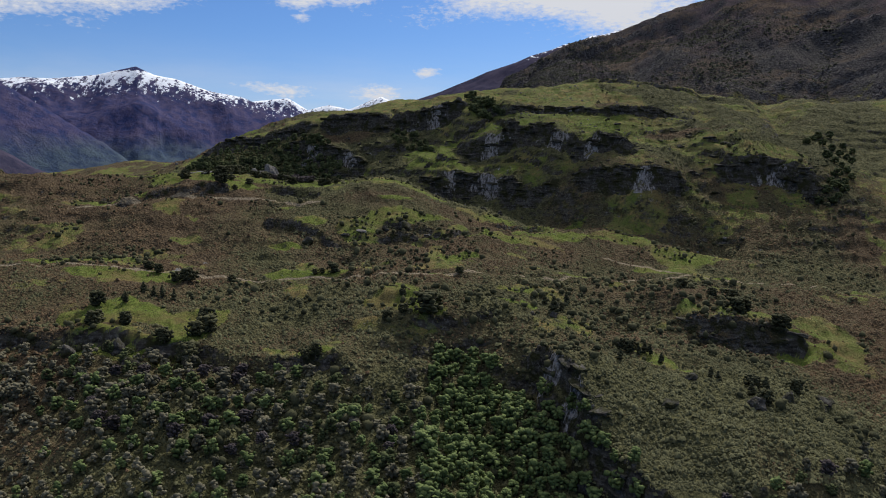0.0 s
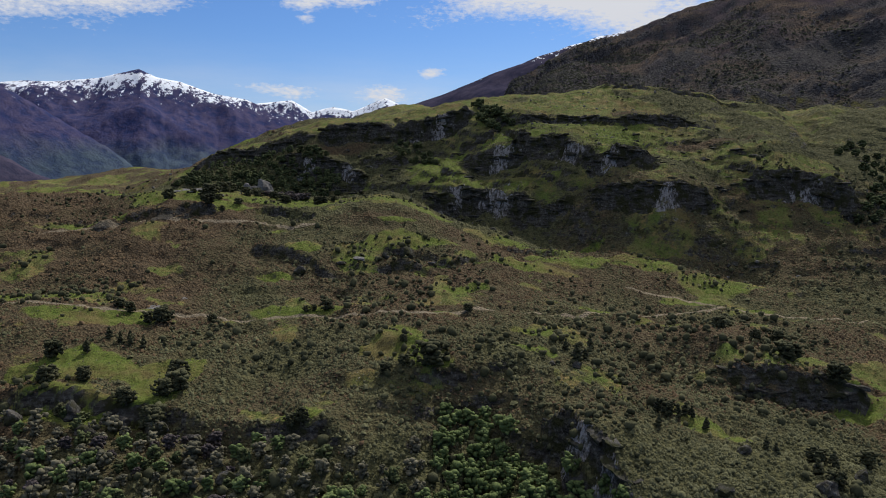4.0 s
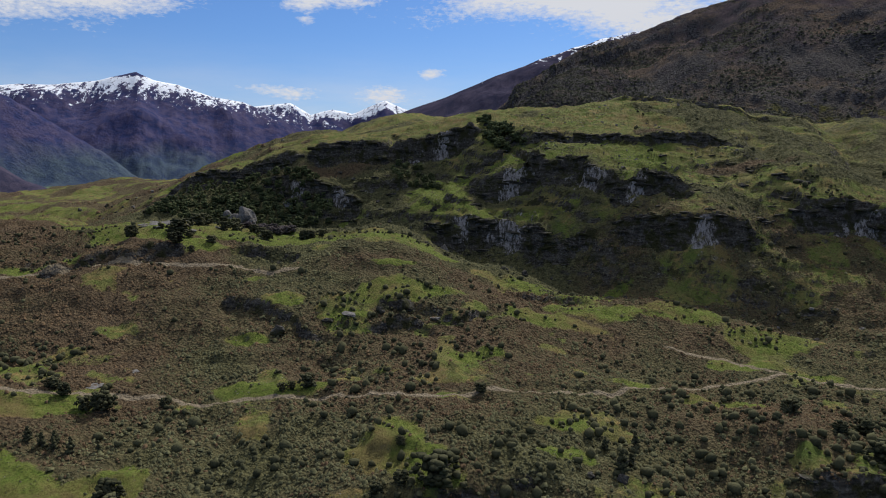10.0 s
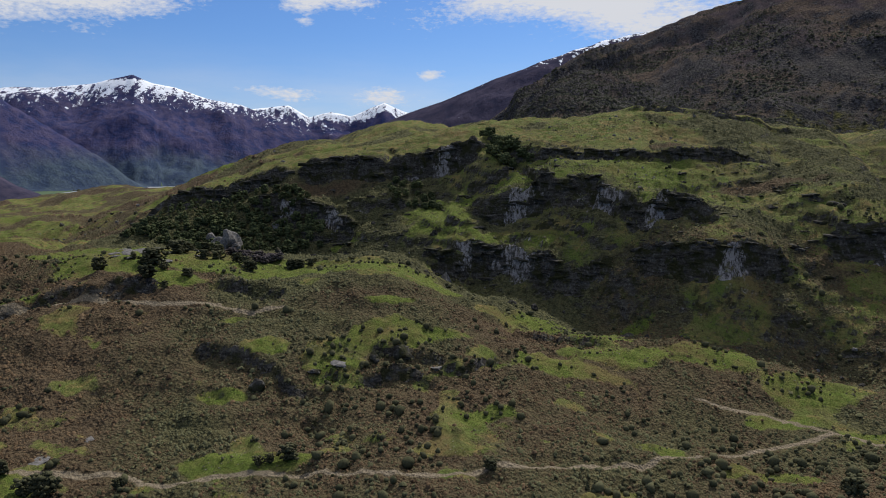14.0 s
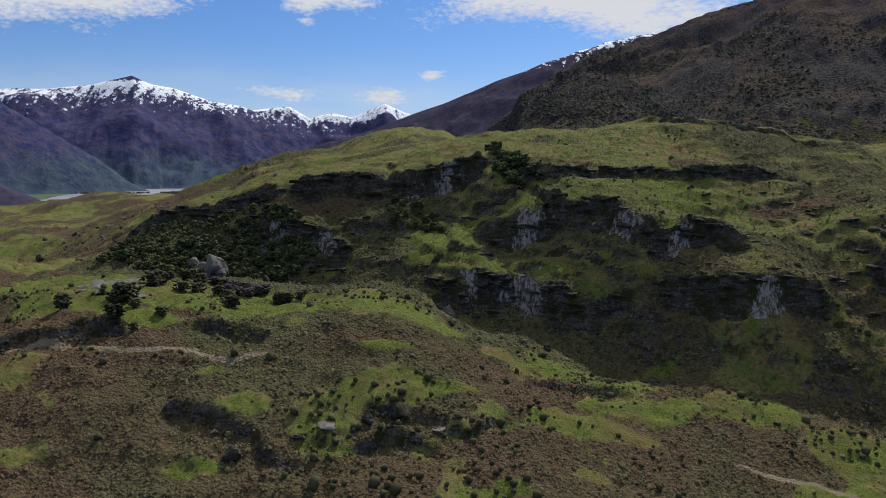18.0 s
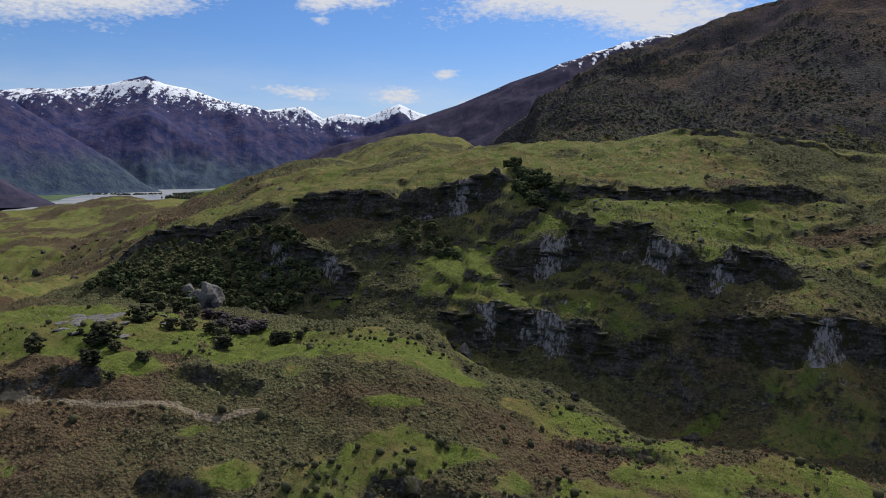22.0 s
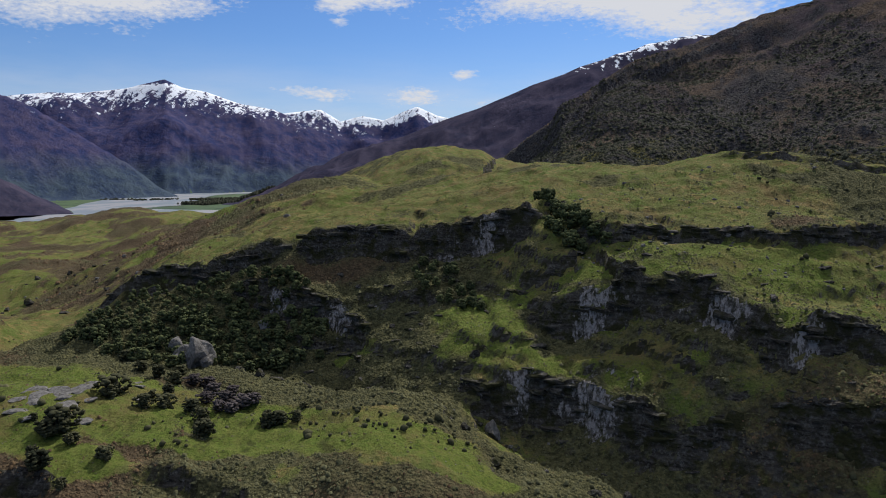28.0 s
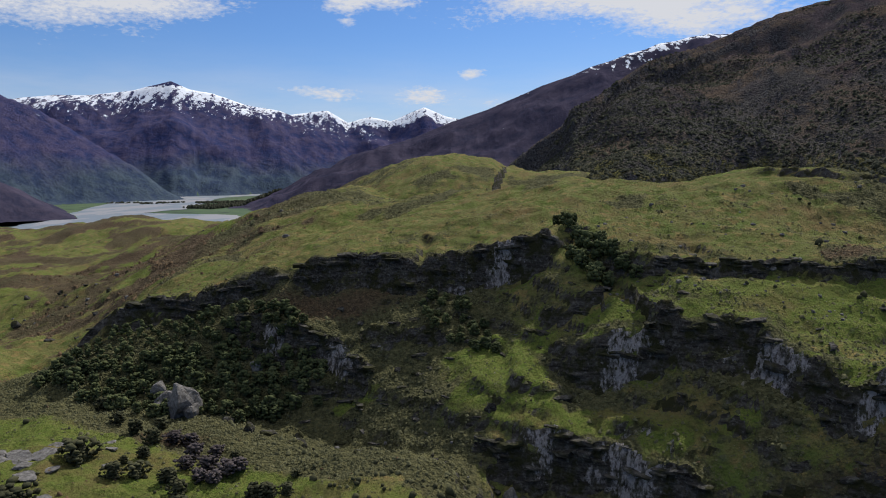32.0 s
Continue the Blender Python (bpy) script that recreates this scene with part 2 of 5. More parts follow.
def range_material():
    m = Nodes("hazed_snowy_range", 1.0, 0.0)
    big, mid, fine = m.noise(0.0035, 6, 0.6), m.noise(0.018, 7, 0.65), m.noise(0.09, 6, 0.7)
    z = m.nt.nodes.new("ShaderNodeSeparateXYZ")
    m.nt.links.new(m.place, z.inputs[0])
    # the blue in both slope tones is distance haze, put into the base colour
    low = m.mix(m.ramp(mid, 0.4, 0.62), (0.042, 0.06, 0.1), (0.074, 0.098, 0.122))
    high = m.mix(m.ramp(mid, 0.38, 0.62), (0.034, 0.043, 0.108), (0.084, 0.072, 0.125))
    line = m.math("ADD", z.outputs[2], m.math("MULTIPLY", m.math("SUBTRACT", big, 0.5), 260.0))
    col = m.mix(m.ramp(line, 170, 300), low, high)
    snowline = m.attribute("snow").outputs["Fac"]
    snow = m.math("ADD", snowline, m.math("MULTIPLY", m.math("SUBTRACT", m.noise(1.0, 7, 0.72, m.stretched(0.03, 0.014, 0.006)), 0.5), 2.0))
    snow = m.math("ADD", snow, m.math("MULTIPLY", m.math("SUBTRACT", m.noise(0.05, 6, 0.75), 0.5), 1.5))
    col = m.mix(m.ramp(snow, 0.52, 0.58), col, (0.82, 0.85, 0.9))
    m.bump(m.math("ADD", mid, m.math("MULTIPLY", fine, 0.35)), 1.0, 13.0)
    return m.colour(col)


def back_material():
    m = Nodes("hazed_tussock_ridge", 1.0, 0.0)
    mid, fine = m.noise(0.02, 6, 0.65), m.noise(0.12, 5, 0.7)
    # tussock tone darkened and turned purple-blue to imitate haze in front of it
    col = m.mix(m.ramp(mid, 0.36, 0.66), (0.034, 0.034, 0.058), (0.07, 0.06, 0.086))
    snow = m.math("ADD", m.attribute("snow").outputs["Fac"], m.math("MULTIPLY", m.math("SUBTRACT", m.noise(1.0, 5, 0.7, m.stretched(0.045, 0.01, 0.03)), 0.5), 2.6))
    col = m.mix(m.ramp(snow, 0.62, 0.7), col, (0.8, 0.83, 0.88))
    m.bump(m.math("ADD", mid, m.math("MULTIPLY", fine, 0.4)), 0.7, 10.0)
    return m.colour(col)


def plain_material():
    m = Nodes("valley_floor", 0.95)
    col = m.mix(m.ramp(m.noise(0.006, 4), 0.4, 0.6), (0.045, 0.085, 0.04), (0.085, 0.125, 0.055))
    col = m.mix(m.ramp(m.noise(0.015, 5, 0.7), 0.54, 0.6), col, (0.022, 0.034, 0.024))
    return m.colour(m.mix(0.35, col, (0.06, 0.09, 0.05)))


def leaf_material(name, dark, light, scale=1.6):
    m = Nodes(name, 0.95, 0.04)
    info = m.nt.nodes.new("ShaderNodeObjectInfo").outputs["Random"]
    isle = m.nt.nodes.new("ShaderNodeNewGeometry").outputs["Random Per Island"]
    k = m.math("ADD", m.math("MULTIPLY", m.ramp(m.noise(scale, 4, 0.65), 0.3, 0.7), 0.4), m.math("MULTIPLY", m.math("ADD", isle, info), 0.36))
    k = m.math("ADD", k, m.ramp(m.noise(0.045, 5, 0.65), 0.32, 0.68, -0.3, 0.32))
    m.bump(m.noise(scale * 3.5, 3, 0.6), 0.7, 0.15)
    return m.colour(m.mix(k, dark, light))


def rock_material():
    m = Nodes("grey_schist", 0.95, 0.06)
    m.bump(m.noise(0.9, 6, 0.65), 0.9, 0.6)
    return m.colour(rock_colour(m))


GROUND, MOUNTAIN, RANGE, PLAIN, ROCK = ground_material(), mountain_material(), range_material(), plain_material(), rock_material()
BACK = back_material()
pale = Nodes("pale_schist", 0.95, 0.05)
pale.bump(pale.noise(1.2, 6, 0.65), 0.8, 0.4)
PALE_ROCK = pale.colour(pale.mix(pale.ramp(pale.noise(0.8, 6, 0.7), 0.35, 0.65), (0.07, 0.065, 0.06), (0.2, 0.19, 0.18)))
LEAF_DARK = leaf_material("dark_leaves", (0.02, 0.023, 0.014), (0.084, 0.082, 0.044))
LEAF_HILL = leaf_material("mountain_scrub_leaves", (0.011, 0.014, 0.01), (0.05, 0.052, 0.034))
LEAF_SHRUB = leaf_material("shrub_leaves", (0.04, 0.04, 0.028), (0.175, 0.158, 0.105))
LEAF_MID = leaf_material("evergreen_leaves", (0.024, 0.033, 0.016), (0.094, 0.106, 0.046))
LEAF_GREEN = leaf_material("green_leaves", (0.032, 0.05, 0.018), (0.145, 0.18, 0.068))
LEAF_OLIVE = leaf_material("olive_scrub", (0.03, 0.033, 0.019), (0.13, 0.126, 0.066))
LEAF_BROWN = leaf_material("brown_bracken", (0.046, 0.031, 0.02), (0.16, 0.108, 0.062))
LEAF_GREY = leaf_material("bare_twigs", (0.035, 0.029, 0.028), (0.095, 0.08, 0.078))
bark = Nodes("bark", 0.95)
BARK = bark.colour(bark.mix(bark.noise(3.0, 5), (0.04, 0.034, 0.028), (0.09, 0.078, 0.066)))

# ---------------------------------------------------------------- the lie of the land
def lattice(ix, iy, seed):
    n = (ix.astype(np.int64) * 374761393 + iy.astype(np.int64) * 668265263 + seed * 1442695041) & 0x7FFFFFFF
    n = ((n ^ (n >> 13)) * 1274126177) & 0x7FFFFFFF
    return ((n ^ (n >> 16)) & 0xFFFF) / 32767.5 - 1.0


def grain(x, y, seed=0):
    """Smooth noise between -1 and 1."""
    fx, fy = np.floor(x), np.floor(y)
    u, v = x - fx, y - fy
    u, v = u * u * (3 - 2 * u), v * v * (3 - 2 * v)
    a, b = lattice(fx, fy, seed), lattice(fx + 1, fy, seed)
    c, d = lattice(fx, fy + 1, seed), lattice(fx + 1, fy + 1, seed)
    return (a * (1 - u) + b * u) * (1 - v) + (c * (1 - u) + d * u) * v


def fractal(x, y, octaves, seed=0, ridged=False):
    out, size, gain = 0.0, 1.0, 0.0
    for k in range(octaves):
        n = grain(x / size + 17.3 * k, y / size - 9.1 * k, seed + k)
        out = out + size * ((1 - 2 * np.abs(n)) if ridged else n)
        gain += size
        size *= 0.5
    return out / gain


def smooth(a, b, v):
    u = np.clip((v - a) / (b - a), 0.0, 1.0)
    return u * u * (3 - 2 * u)


def along(x, y, line):
    """Signed distance to a line in plan (positive on its left hand) and how far along it the nearest point lies, 0 to 1."""
    pts = np.array(line, float)
    legs = np.hypot(*np.diff(pts[:, :2], axis=0).T)
    starts, total = np.r_[0, np.cumsum(legs)], legs.sum()
    best, where, side = np.full(x.shape, 1e9), np.zeros(x.shape), np.ones(x.shape)
    for k in range(len(legs)):
        (ax, ay), (bx, by) = pts[k, :2], pts[k + 1, :2]
        dx, dy = (bx - ax) / legs[k], (by - ay) / legs[k]
        s = np.clip((x - ax) * dx + (y - ay) * dy, 0, legs[k])
        d = np.hypot(x - ax - s * dx, y - ay - s * dy)
        cross = dx * (y - ay) - dy * (x - ax)
        near = d < best - 1e-9
        best = np.where(near, d, best)
        side = np.where(near, np.where(cross >= 0, 1.0, -1.0), side)
        where = np.where(near, (starts[k] + s) / total, where)
    return best * side, where


def scarp(x, y, line, drop, reach=18.0, face=3.0, keep=0.45, end=0.1):
    """A broken rock step in two uneven tiers: the ground stands up to `drop` higher on the left hand of the line than on its right."""
    pts = np.array(line, float)
    box = 5 * reach + 30
    out = np.zeros(x.shape)
    m = (x > pts[:, 0].min() - box) & (x < pts[:, 0].max() + box) & (y > pts[:, 1].min() - box) & (y < pts[:, 1].max() + box)
    xs, ys = x[m], y[m]
    d0, s = along(xs, ys, line)
    ends = smooth(0, end, s) * smooth(1, 1 - end, s)
    d0 = d0 + 3.2 * grain(xs / 17, ys / 17, 5) + 1.6 * grain(xs / 6.1, ys / 6.1, 6) + 0.8 * grain(xs / 2.6, ys / 2.6, 7)
    tall = 0.0
    for k, share in enumerate((0.62, 0.38)):
        d = d0 + k * (0.12 * drop + 1.2 + 2.4 * grain(xs / 13, ys / 13, 12 + k))
        much = share * (1 + 0.4 * grain(xs / 21, ys / 21, 15 + k))
        up = keep * np.exp(-np.maximum(d, 0) / reach)
        down = (keep - 1) * np.exp(-np.maximum(-d - face, 0) / reach)
        q = np.clip(-d / (face * (0.5 + share)), 0, 1)
        tall = tall + much * (up * (1 - q) + down * q)
    out[m] = drop * ends * tall
    return out


def trench(x, y, line, depth, width, end=0.12):
    d, s = along(x, y, line)
    return -depth * np.exp(-((d / width) ** 2)) * smooth(0, end, s) * smooth(1, 1 - end, s)


def hill(x, y, cx, cy, height, radius):
    return height * np.exp(-((x - cx) ** 2 + (y - cy) ** 2) / (2 * radius * radius))


CLIFFS = {
    "upper_left": ([(-66, 578), (-38, 580), (-20, 576), (-6, 571), (10, 571), (26, 572), (42, 566), (54, 558)], 16, 9, 2.2),
    "long_left": ([(-163, 562), (-156, 574), (-146, 580), (-128, 582), (-110, 582), (-92, 583), (-76, 583), (-66, 579)], 12, 8, 2.0),
    "lower_left": ([(-92, 566), (-68, 557), (-54, 551), (-38, 545), (-22, 531)], 12, 9, 2.2),
    "upper_right": ([(60, 545), (76, 537), (90, 533), (112, 532), (142, 531), (165, 527), (190, 532), (215, 545)], 7, 9, 2.0),
    "middle": ([(44, 518), (54, 513), (66, 509), (78, 504), (90, 498), (102, 490), (112, 480), (120, 467), (130, 461), (144, 459), (156, 461)], 14, 9, 2.2),
    "knob_edge": ([(40, 536), (46, 533), (56, 530), (64, 529)], 5, 7, 1.6),
    "knob_front": ([(43, 521), (50, 511), (60, 508), (70, 504), (80, 500)], 6, 7, 1.6),
    "cleft": ([(71, 532), (73, 520), (76, 508), (84, 501)], 5, 6, 1.6),
    "shelf_edge": ([(24, 507), (34, 503), (48, 503), (58, 506)], 5, 6, 1.6),
    "low_foot": ([(66, 466), (76, 461), (90, 455), (102, 452)], 7, 7, 1.8),
    "gully_lip": ([(-30, 551), (-17, 547), (-4, 545), (6, 541)], 6, 7, 1.8),
    "lower": ([(14, 487), (24, 484), (38, 487), (48, 478), (58, 474), (67, 466), (80, 458)], 14, 9, 2.2),
    "right_block": ([(112, 452), (124, 444), (136, 437), (148, 433), (164, 432), (180, 436)], 14, 10, 2.2),
    "far_right": ([(204, 452), (216, 447), (230, 443), (243, 438), (264, 432)], 17, 10, 2.6),
    "hump_edge": ([(160, 642), (190, 634), (215, 630), (250, 622), (285, 620)], 5, 9, 2.0),
    "mound_edge": ([(-78, 428), (-60, 423), (-44, 415)], 5, 8, 2.0),
    "left_edge": ([(-160, 402), (-140, 410), (-120, 414), (-95, 418)], 6, 8, 2.0),
    "knob": ([(-74, 374), (-55, 372), (-42, 364), (-33, 350)], 6, 7, 2.0),
    "low_shelf": ([(-24, 366), (-10, 362), (4, 361), (16, 360)], 3.5, 6, 1.6),
    "low_block": ([(-9, 374), (0, 371), (8, 372), (14, 376)], 4, 6, 1.6),
    "low_slab": ([(16, 368), (26, 367), (38, 372)], 3, 6, 1.6),
    "ridge_foot": ([(46, 411), (66, 405), (86, 397)], 3.5, 6, 1.6),
    "bluff": ([(46, 238), (47, 226), (49, 214), (52, 202), (56, 190), (62, 174), (70, 158), (78, 144)], 14, 18, 3.0),
    "crag": ([(108, 264), (125, 262), (140, 259), (156, 254)], 12, 10, 2.6),
    "rim": ([(-150, 250), (-103, 246), (-84, 243), (-56, 240), (-28, 232), (-4, 226)], 6, 12, 3.0),
}


def broad(x, y):
    """The long slope, from the low ground behind up to the plateau, before its rises and hollows."""
    h = 20 + 65 * smooth(120, 330, y) + 40 * smooth(330, 480, y) + 55 * smooth(480, 640, y)
    h = h - smooth(-120, -420, x) * 75 * smooth(430, 640, y)
    return h + 0.05 * np.clip(x - 200, 0, 400)


def steps(x, y):
    h = np.zeros(x.shape)
    for line, drop, reach, face in CLIFFS.values():
        h = h + scarp(x, y, line, drop, reach, face)
    h = h + trench(x, y, [(-95, 540), (-40, 512), (10, 487), (45, 462), (90, 436), (150, 402), (210, 380)], 12, 16)
    h = h + trench(x, y, [(20, 262), (24, 240), (28, 215), (34, 185), (40, 150), (44, 110)], 10, 16)
    h = h + trench(x, y, [(58, 575), (60, 552), (70, 532), (84, 520)], 5, 6)
    h = h + trench(x, y, [(350, 700), (325, 620), (302, 548), (284, 514), (262, 492), (238, 474)], 9, 13)
    h = h + trench(x, y, [(275, 640), (252, 590), (236, 545), (224, 505), (220, 478)], 5, 8)
    h = h + trench(x, y, [(106, 560), (105, 540), (104, 526)], 3, 3)
    h = h + trench(x, y, [(-5, 610), (-6, 588), (-8, 566)], 4, 3)
    return h


def rises(x, y):
    """Knolls, shoulders and hollows on the long slope: place, height, radius."""
    h = np.zeros(x.shape)
    h += hill(x, y, 0, 60, 0.9, 40)
    h += hill(x, y, -200, 100, 4.6, 40)
    h += hill(x, y, -100, 150, 8.7, 40)
    h += hill(x, y, 100, 150, 5.8, 40)
    h += hill(x, y, 0, 150, 13.8, 40)
    h += hill(x, y, 126, 198, 2.7, 40)
    h += hill(x, y, -68, 202, 8.2, 40)
    h += hill(x, y, 91, 204, 6.6, 40)
    h += hill(x, y, -12, 226, -3.4, 40)
    h += hill(x, y, 24, 226, 1.8, 40)
    h += hill(x, y, 74, 229, 8, 40)
    h += hill(x, y, -250, 250, 5.6, 40)
    h += hill(x, y, -101, 254, 5.9, 40)
    h += hill(x, y, -70, 258, -3.5, 40)
    h += hill(x, y, 145, 260, -0.9, 40)
    h += hill(x, y, 10, 261, 11.3, 40)
    h += hill(x, y, -133, 271, 6.1, 40)
    h += hill(x, y, 85, 273, -9.6, 40)
    h += hill(x, y, 250, 280, -15.2, 40)
    h += hill(x, y, 50, 309, 0.6, 40)
    h += hill(x, y, -99, 322, -6, 40)
    h += hill(x, y, -30, 323, -8.2, 40)
    h += hill(x, y, 330, 330, -25.7, 40)
    h += hill(x, y, -330, 330, 9.5, 40)
    h += hill(x, y, -45, 351, 7.2, 40)
    h += hill(x, y, 144, 360, -11.1, 40)
    h += hill(x, y, -89, 360, 6.9, 40)
    h += hill(x, y, 260, 370, -9.8, 40)
    h += hill(x, y, 1, 376, 5, 40)
    h += hill(x, y, 174, 395, 2.8, 40)
    h += hill(x, y, 126, 405, 4.2, 40)
    h += hill(x, y, 220, 410, -9.3, 40)
    h += hill(x, y, -157, 414, 11.7, 40)
    h += hill(x, y, -250, 420, 6.2, 40)
    h += hill(x, y, 168, 422, -5.2, 26)
    h += hill(x, y, 55, 425, -10.9, 26)
    h += hill(x, y, 8, 425, 7.1, 26)
    h += hill(x, y, 146, 425, 5, 26)
    h += hill(x, y, 245, 427, 7.3, 40)
    h += hill(x, y, -28, 429, 3.8, 26)
    h += hill(x, y, 330, 430, -10.6, 40)
    h += hill(x, y, -134, 433, 0.6, 40)
    h += hill(x, y, 120, 434, -8.6, 26)
    h += hill(x, y, 83, 436, -17.4, 26)
    h += hill(x, y, 30, 440, -10.1, 26)
    h += hill(x, y, 60, 448, 19.9, 26)
    h += hill(x, y, 200, 450, -5.4, 26)
    h += hill(x, y, 140, 453, 17.7, 26)
    h += hill(x, y, -36, 463, -6.4, 26)
    h += hill(x, y, -74, 464, -1.8, 26)
    h += hill(x, y, 25, 470, -13.3, 26)
    h += hill(x, y, 200, 470, 8, 26)
    h += hill(x, y, 50, 471, -5.2, 26)
    h += hill(x, y, 108, 472, 7.4, 26)
    h += hill(x, y, 230, 480, 16.4, 40)
    h += hill(x, y, 76, 484, -11.6, 26)
    h += hill(x, y, -70, 490, -5.3, 26)
    h += hill(x, y, 40, 490, 5.3, 26)
    h += hill(x, y, 0, 492, 7.5, 26)
    h += hill(x, y, 100, 494, 11.5, 26)
    h += hill(x, y, 18, 495, 12.4, 26)
    h += hill(x, y, -350, 500, 1.5, 40)
    h += hill(x, y, 200, 500, 4, 26)
    h += hill(x, y, -20, 500, -3.5, 26)
    h += hill(x, y, -100, 500, 4.6, 26)
    h += hill(x, y, -40, 500, 5.3, 26)
    h += hill(x, y, 78, 508, 12.2, 26)
    h += hill(x, y, 164, 515, 8.2, 26)
    h += hill(x, y, 185, 515, 3.1, 26)
    h += hill(x, y, 54, 517, -1.8, 26)
    h += hill(x, y, 110, 517, 9.5, 26)
    h += hill(x, y, 260, 520, 15.4, 40)
    h += hill(x, y, -10, 520, -8.5, 26)
    h += hill(x, y, -99, 525, -4.7, 26)
    h += hill(x, y, 142, 525, 10.1, 26)
    h += hill(x, y, -30, 526, -8.1, 26)
    h += hill(x, y, -60, 530, 10.3, 26)
    h += hill(x, y, -80, 530, -4.7, 26)
    h += hill(x, y, 89, 532, 2.1, 26)
    h += hill(x, y, 165, 533, 2.2, 26)
    h += hill(x, y, 190, 538, 8, 26)
    h += hill(x, y, 112, 538, 0.7, 26)
    h += hill(x, y, 30, 545, -13.7, 26)
    h += hill(x, y, -5, 545, 11.5, 26)
    h += hill(x, y, -130, 548, -10.1, 40)
    h += hill(x, y, -38, 549, -5.8, 26)
    h += hill(x, y, -100, 550, -12.1, 26)
    h += hill(x, y, 60, 552, 26.7, 26)
    h += hill(x, y, 142, 560, 5.7, 26)
    h += hill(x, y, -55, 564, -10.8, 26)
    h += hill(x, y, -20, 564, 2.9, 26)
    h += hill(x, y, -105, 568, 14.2, 26)
    h += hill(x, y, 110, 570, 5.1, 26)
    h += hill(x, y, 39, 572, 0.9, 26)
    h += hill(x, y, 15, 576, 0.4, 26)
    h += hill(x, y, -66, 581, 15.2, 26)
    h += hill(x, y, -38, 583, 3.2, 26)
    h += hill(x, y, -92, 588, -9.4, 26)
    h += hill(x, y, 172, 589, 1.7, 26)
    h += hill(x, y, -192, 600, -27, 25)
    h += hill(x, y, -206, 645, -16, 26)
    h += hill(x, y, -215, 560, -12, 30)
    h += hill(x, y, -138, 583, 6, 13)
    h += hill(x, y, -275, 775, -18, 56)
    h += hill(x, y, -168, 426, -13, 24)
    h += hill(x, y, 118, 286, 8, 14)
    h += hill(x, y, -26, 223, 7, 12)
    h += hill(x, y, 50, 206, 7, 14)
    h += hill(x, y, 112, 172, 12, 30)
    h += hill(x, y, -68, 207, 5, 16)
    h += hill(x, y, 190, 503, -7, 16)
    h += hill(x, y, -330, 620, -1.1, 69)
    h += hill(x, y, -60, 640, -6.2, 69)
    h += hill(x, y, 180, 646, 13.2, 69)
    h += hill(x, y, 0, 650, 4.6, 69)
    h += hill(x, y, -120, 680, -15.5, 69)
    h += hill(x, y, -241, 685, -31.4, 69)
    h += hill(x, y, 60, 700, 2, 69)
    h += hill(x, y, -500, 800, -8.8, 175)
    h += hill(x, y, 100, 820, 19.6, 175)
    h += hill(x, y, -306, 889, -5.4, 175)
    h += hill(x, y, -150, 1000, -5.8, 175)
    h += hill(x, y, -600, 1100, -25.4, 175)
    h += hill(x, y, -434, 1294, 4, 175)
    return h


def ledges(x, y, h):
    """Flat-lying rock breaks the slopes into low ledges, here more, there less."""
    much = smooth(-0.25, 0.3, fractal(x / 70, y / 70, 3, 61) + 0.25 * smooth(430, 470, y) * smooth(580, 550, y)) * (0.4 + 0.15 * smooth(420, 470, y) * smooth(500, 480, y)) * smooth(1300, 900, y) * (1 - 0.75 * smooth(560, 620, y))
    out = np.zeros(x.shape)
    for tall, wave, seed, share in ((7.5, 55, 62, 0.75), (3.1, 23, 66, 0.7)):
        q = (h + 0.03 * x) / tall + 1.9 * fractal(x / wave, y / wave, 4, seed)
        f = q - np.floor(q)
        out = out + share * tall * (smooth(0.62, 0.92, f) - f)
    return much * out


def ridge(x, y, crest, slope, low=-1e4, curve=1.0):
    """A mountain ridge under a crest line of (x, y, z) points, falling away on both sides."""
    pts = np.array(crest, float)
    d, s = along(x, y, pts)
    legs = np.r_[0, np.cumsum(np.hypot(*np.diff(pts[:, :2], axis=0).T))]
    top = np.interp(s * legs[-1], legs, pts[:, 2])
    return top - slope * np.abs(d) ** curve, np.abs(d), s


FLOOR = 88.0
RANGE_CREST = [(-3600, 2600, 420), (-2950, 3500, 470), (-2715, 3916, 513), (-2433, 4100, 581), (-2299, 4178, 613), (-2157, 4254, 637), (-1983, 4342, 642), (-1795, 4423, 674),
               (-1715, 4453, 703), (-1599, 4494, 738), (-1509, 4532, 688), (-1375, 4579, 660), (-1207, 4634, 606), (-1013, 4685, 581), (-915, 4710, 538), (-746, 4744, 492),
               (-539, 4778, 420), (-326, 4802, 325)]
SNOW_CREST = [(-1011, 4831, 558), (-749, 4879, 588), (-625, 4902, 518), (-479, 4917, 555), (-352, 4930, 528), (-129, 4935, 609), (1, 4942, 559), (187, 4941, 515), (374, 4934, 449)]
BACK_CREST = [(-300, 2800, 240), (-110, 2600, 311), (22, 2600, 363), (135, 2600, 401), (248, 2600, 451), (399, 2600, 507), (549, 2600, 563), (699, 2600, 610), (831, 2600, 634), (926, 2600, 640), (1300, 2600, 730), (2300, 2500, 900)]
MOUNTAIN_CREST = [(130, 1650, 225), (158, 1500, 255), (192, 1420, 282), (202, 1385, 306), (241, 1400, 322), (321, 1500, 374), (365, 1550, 400), (505, 1650, 447), (573, 1650, 477), (629, 1650, 500),
                  (731, 1650, 528), (883, 1700, 609), (1055, 1750, 682), (1435, 1800, 808), (2600, 1500, 1000)]
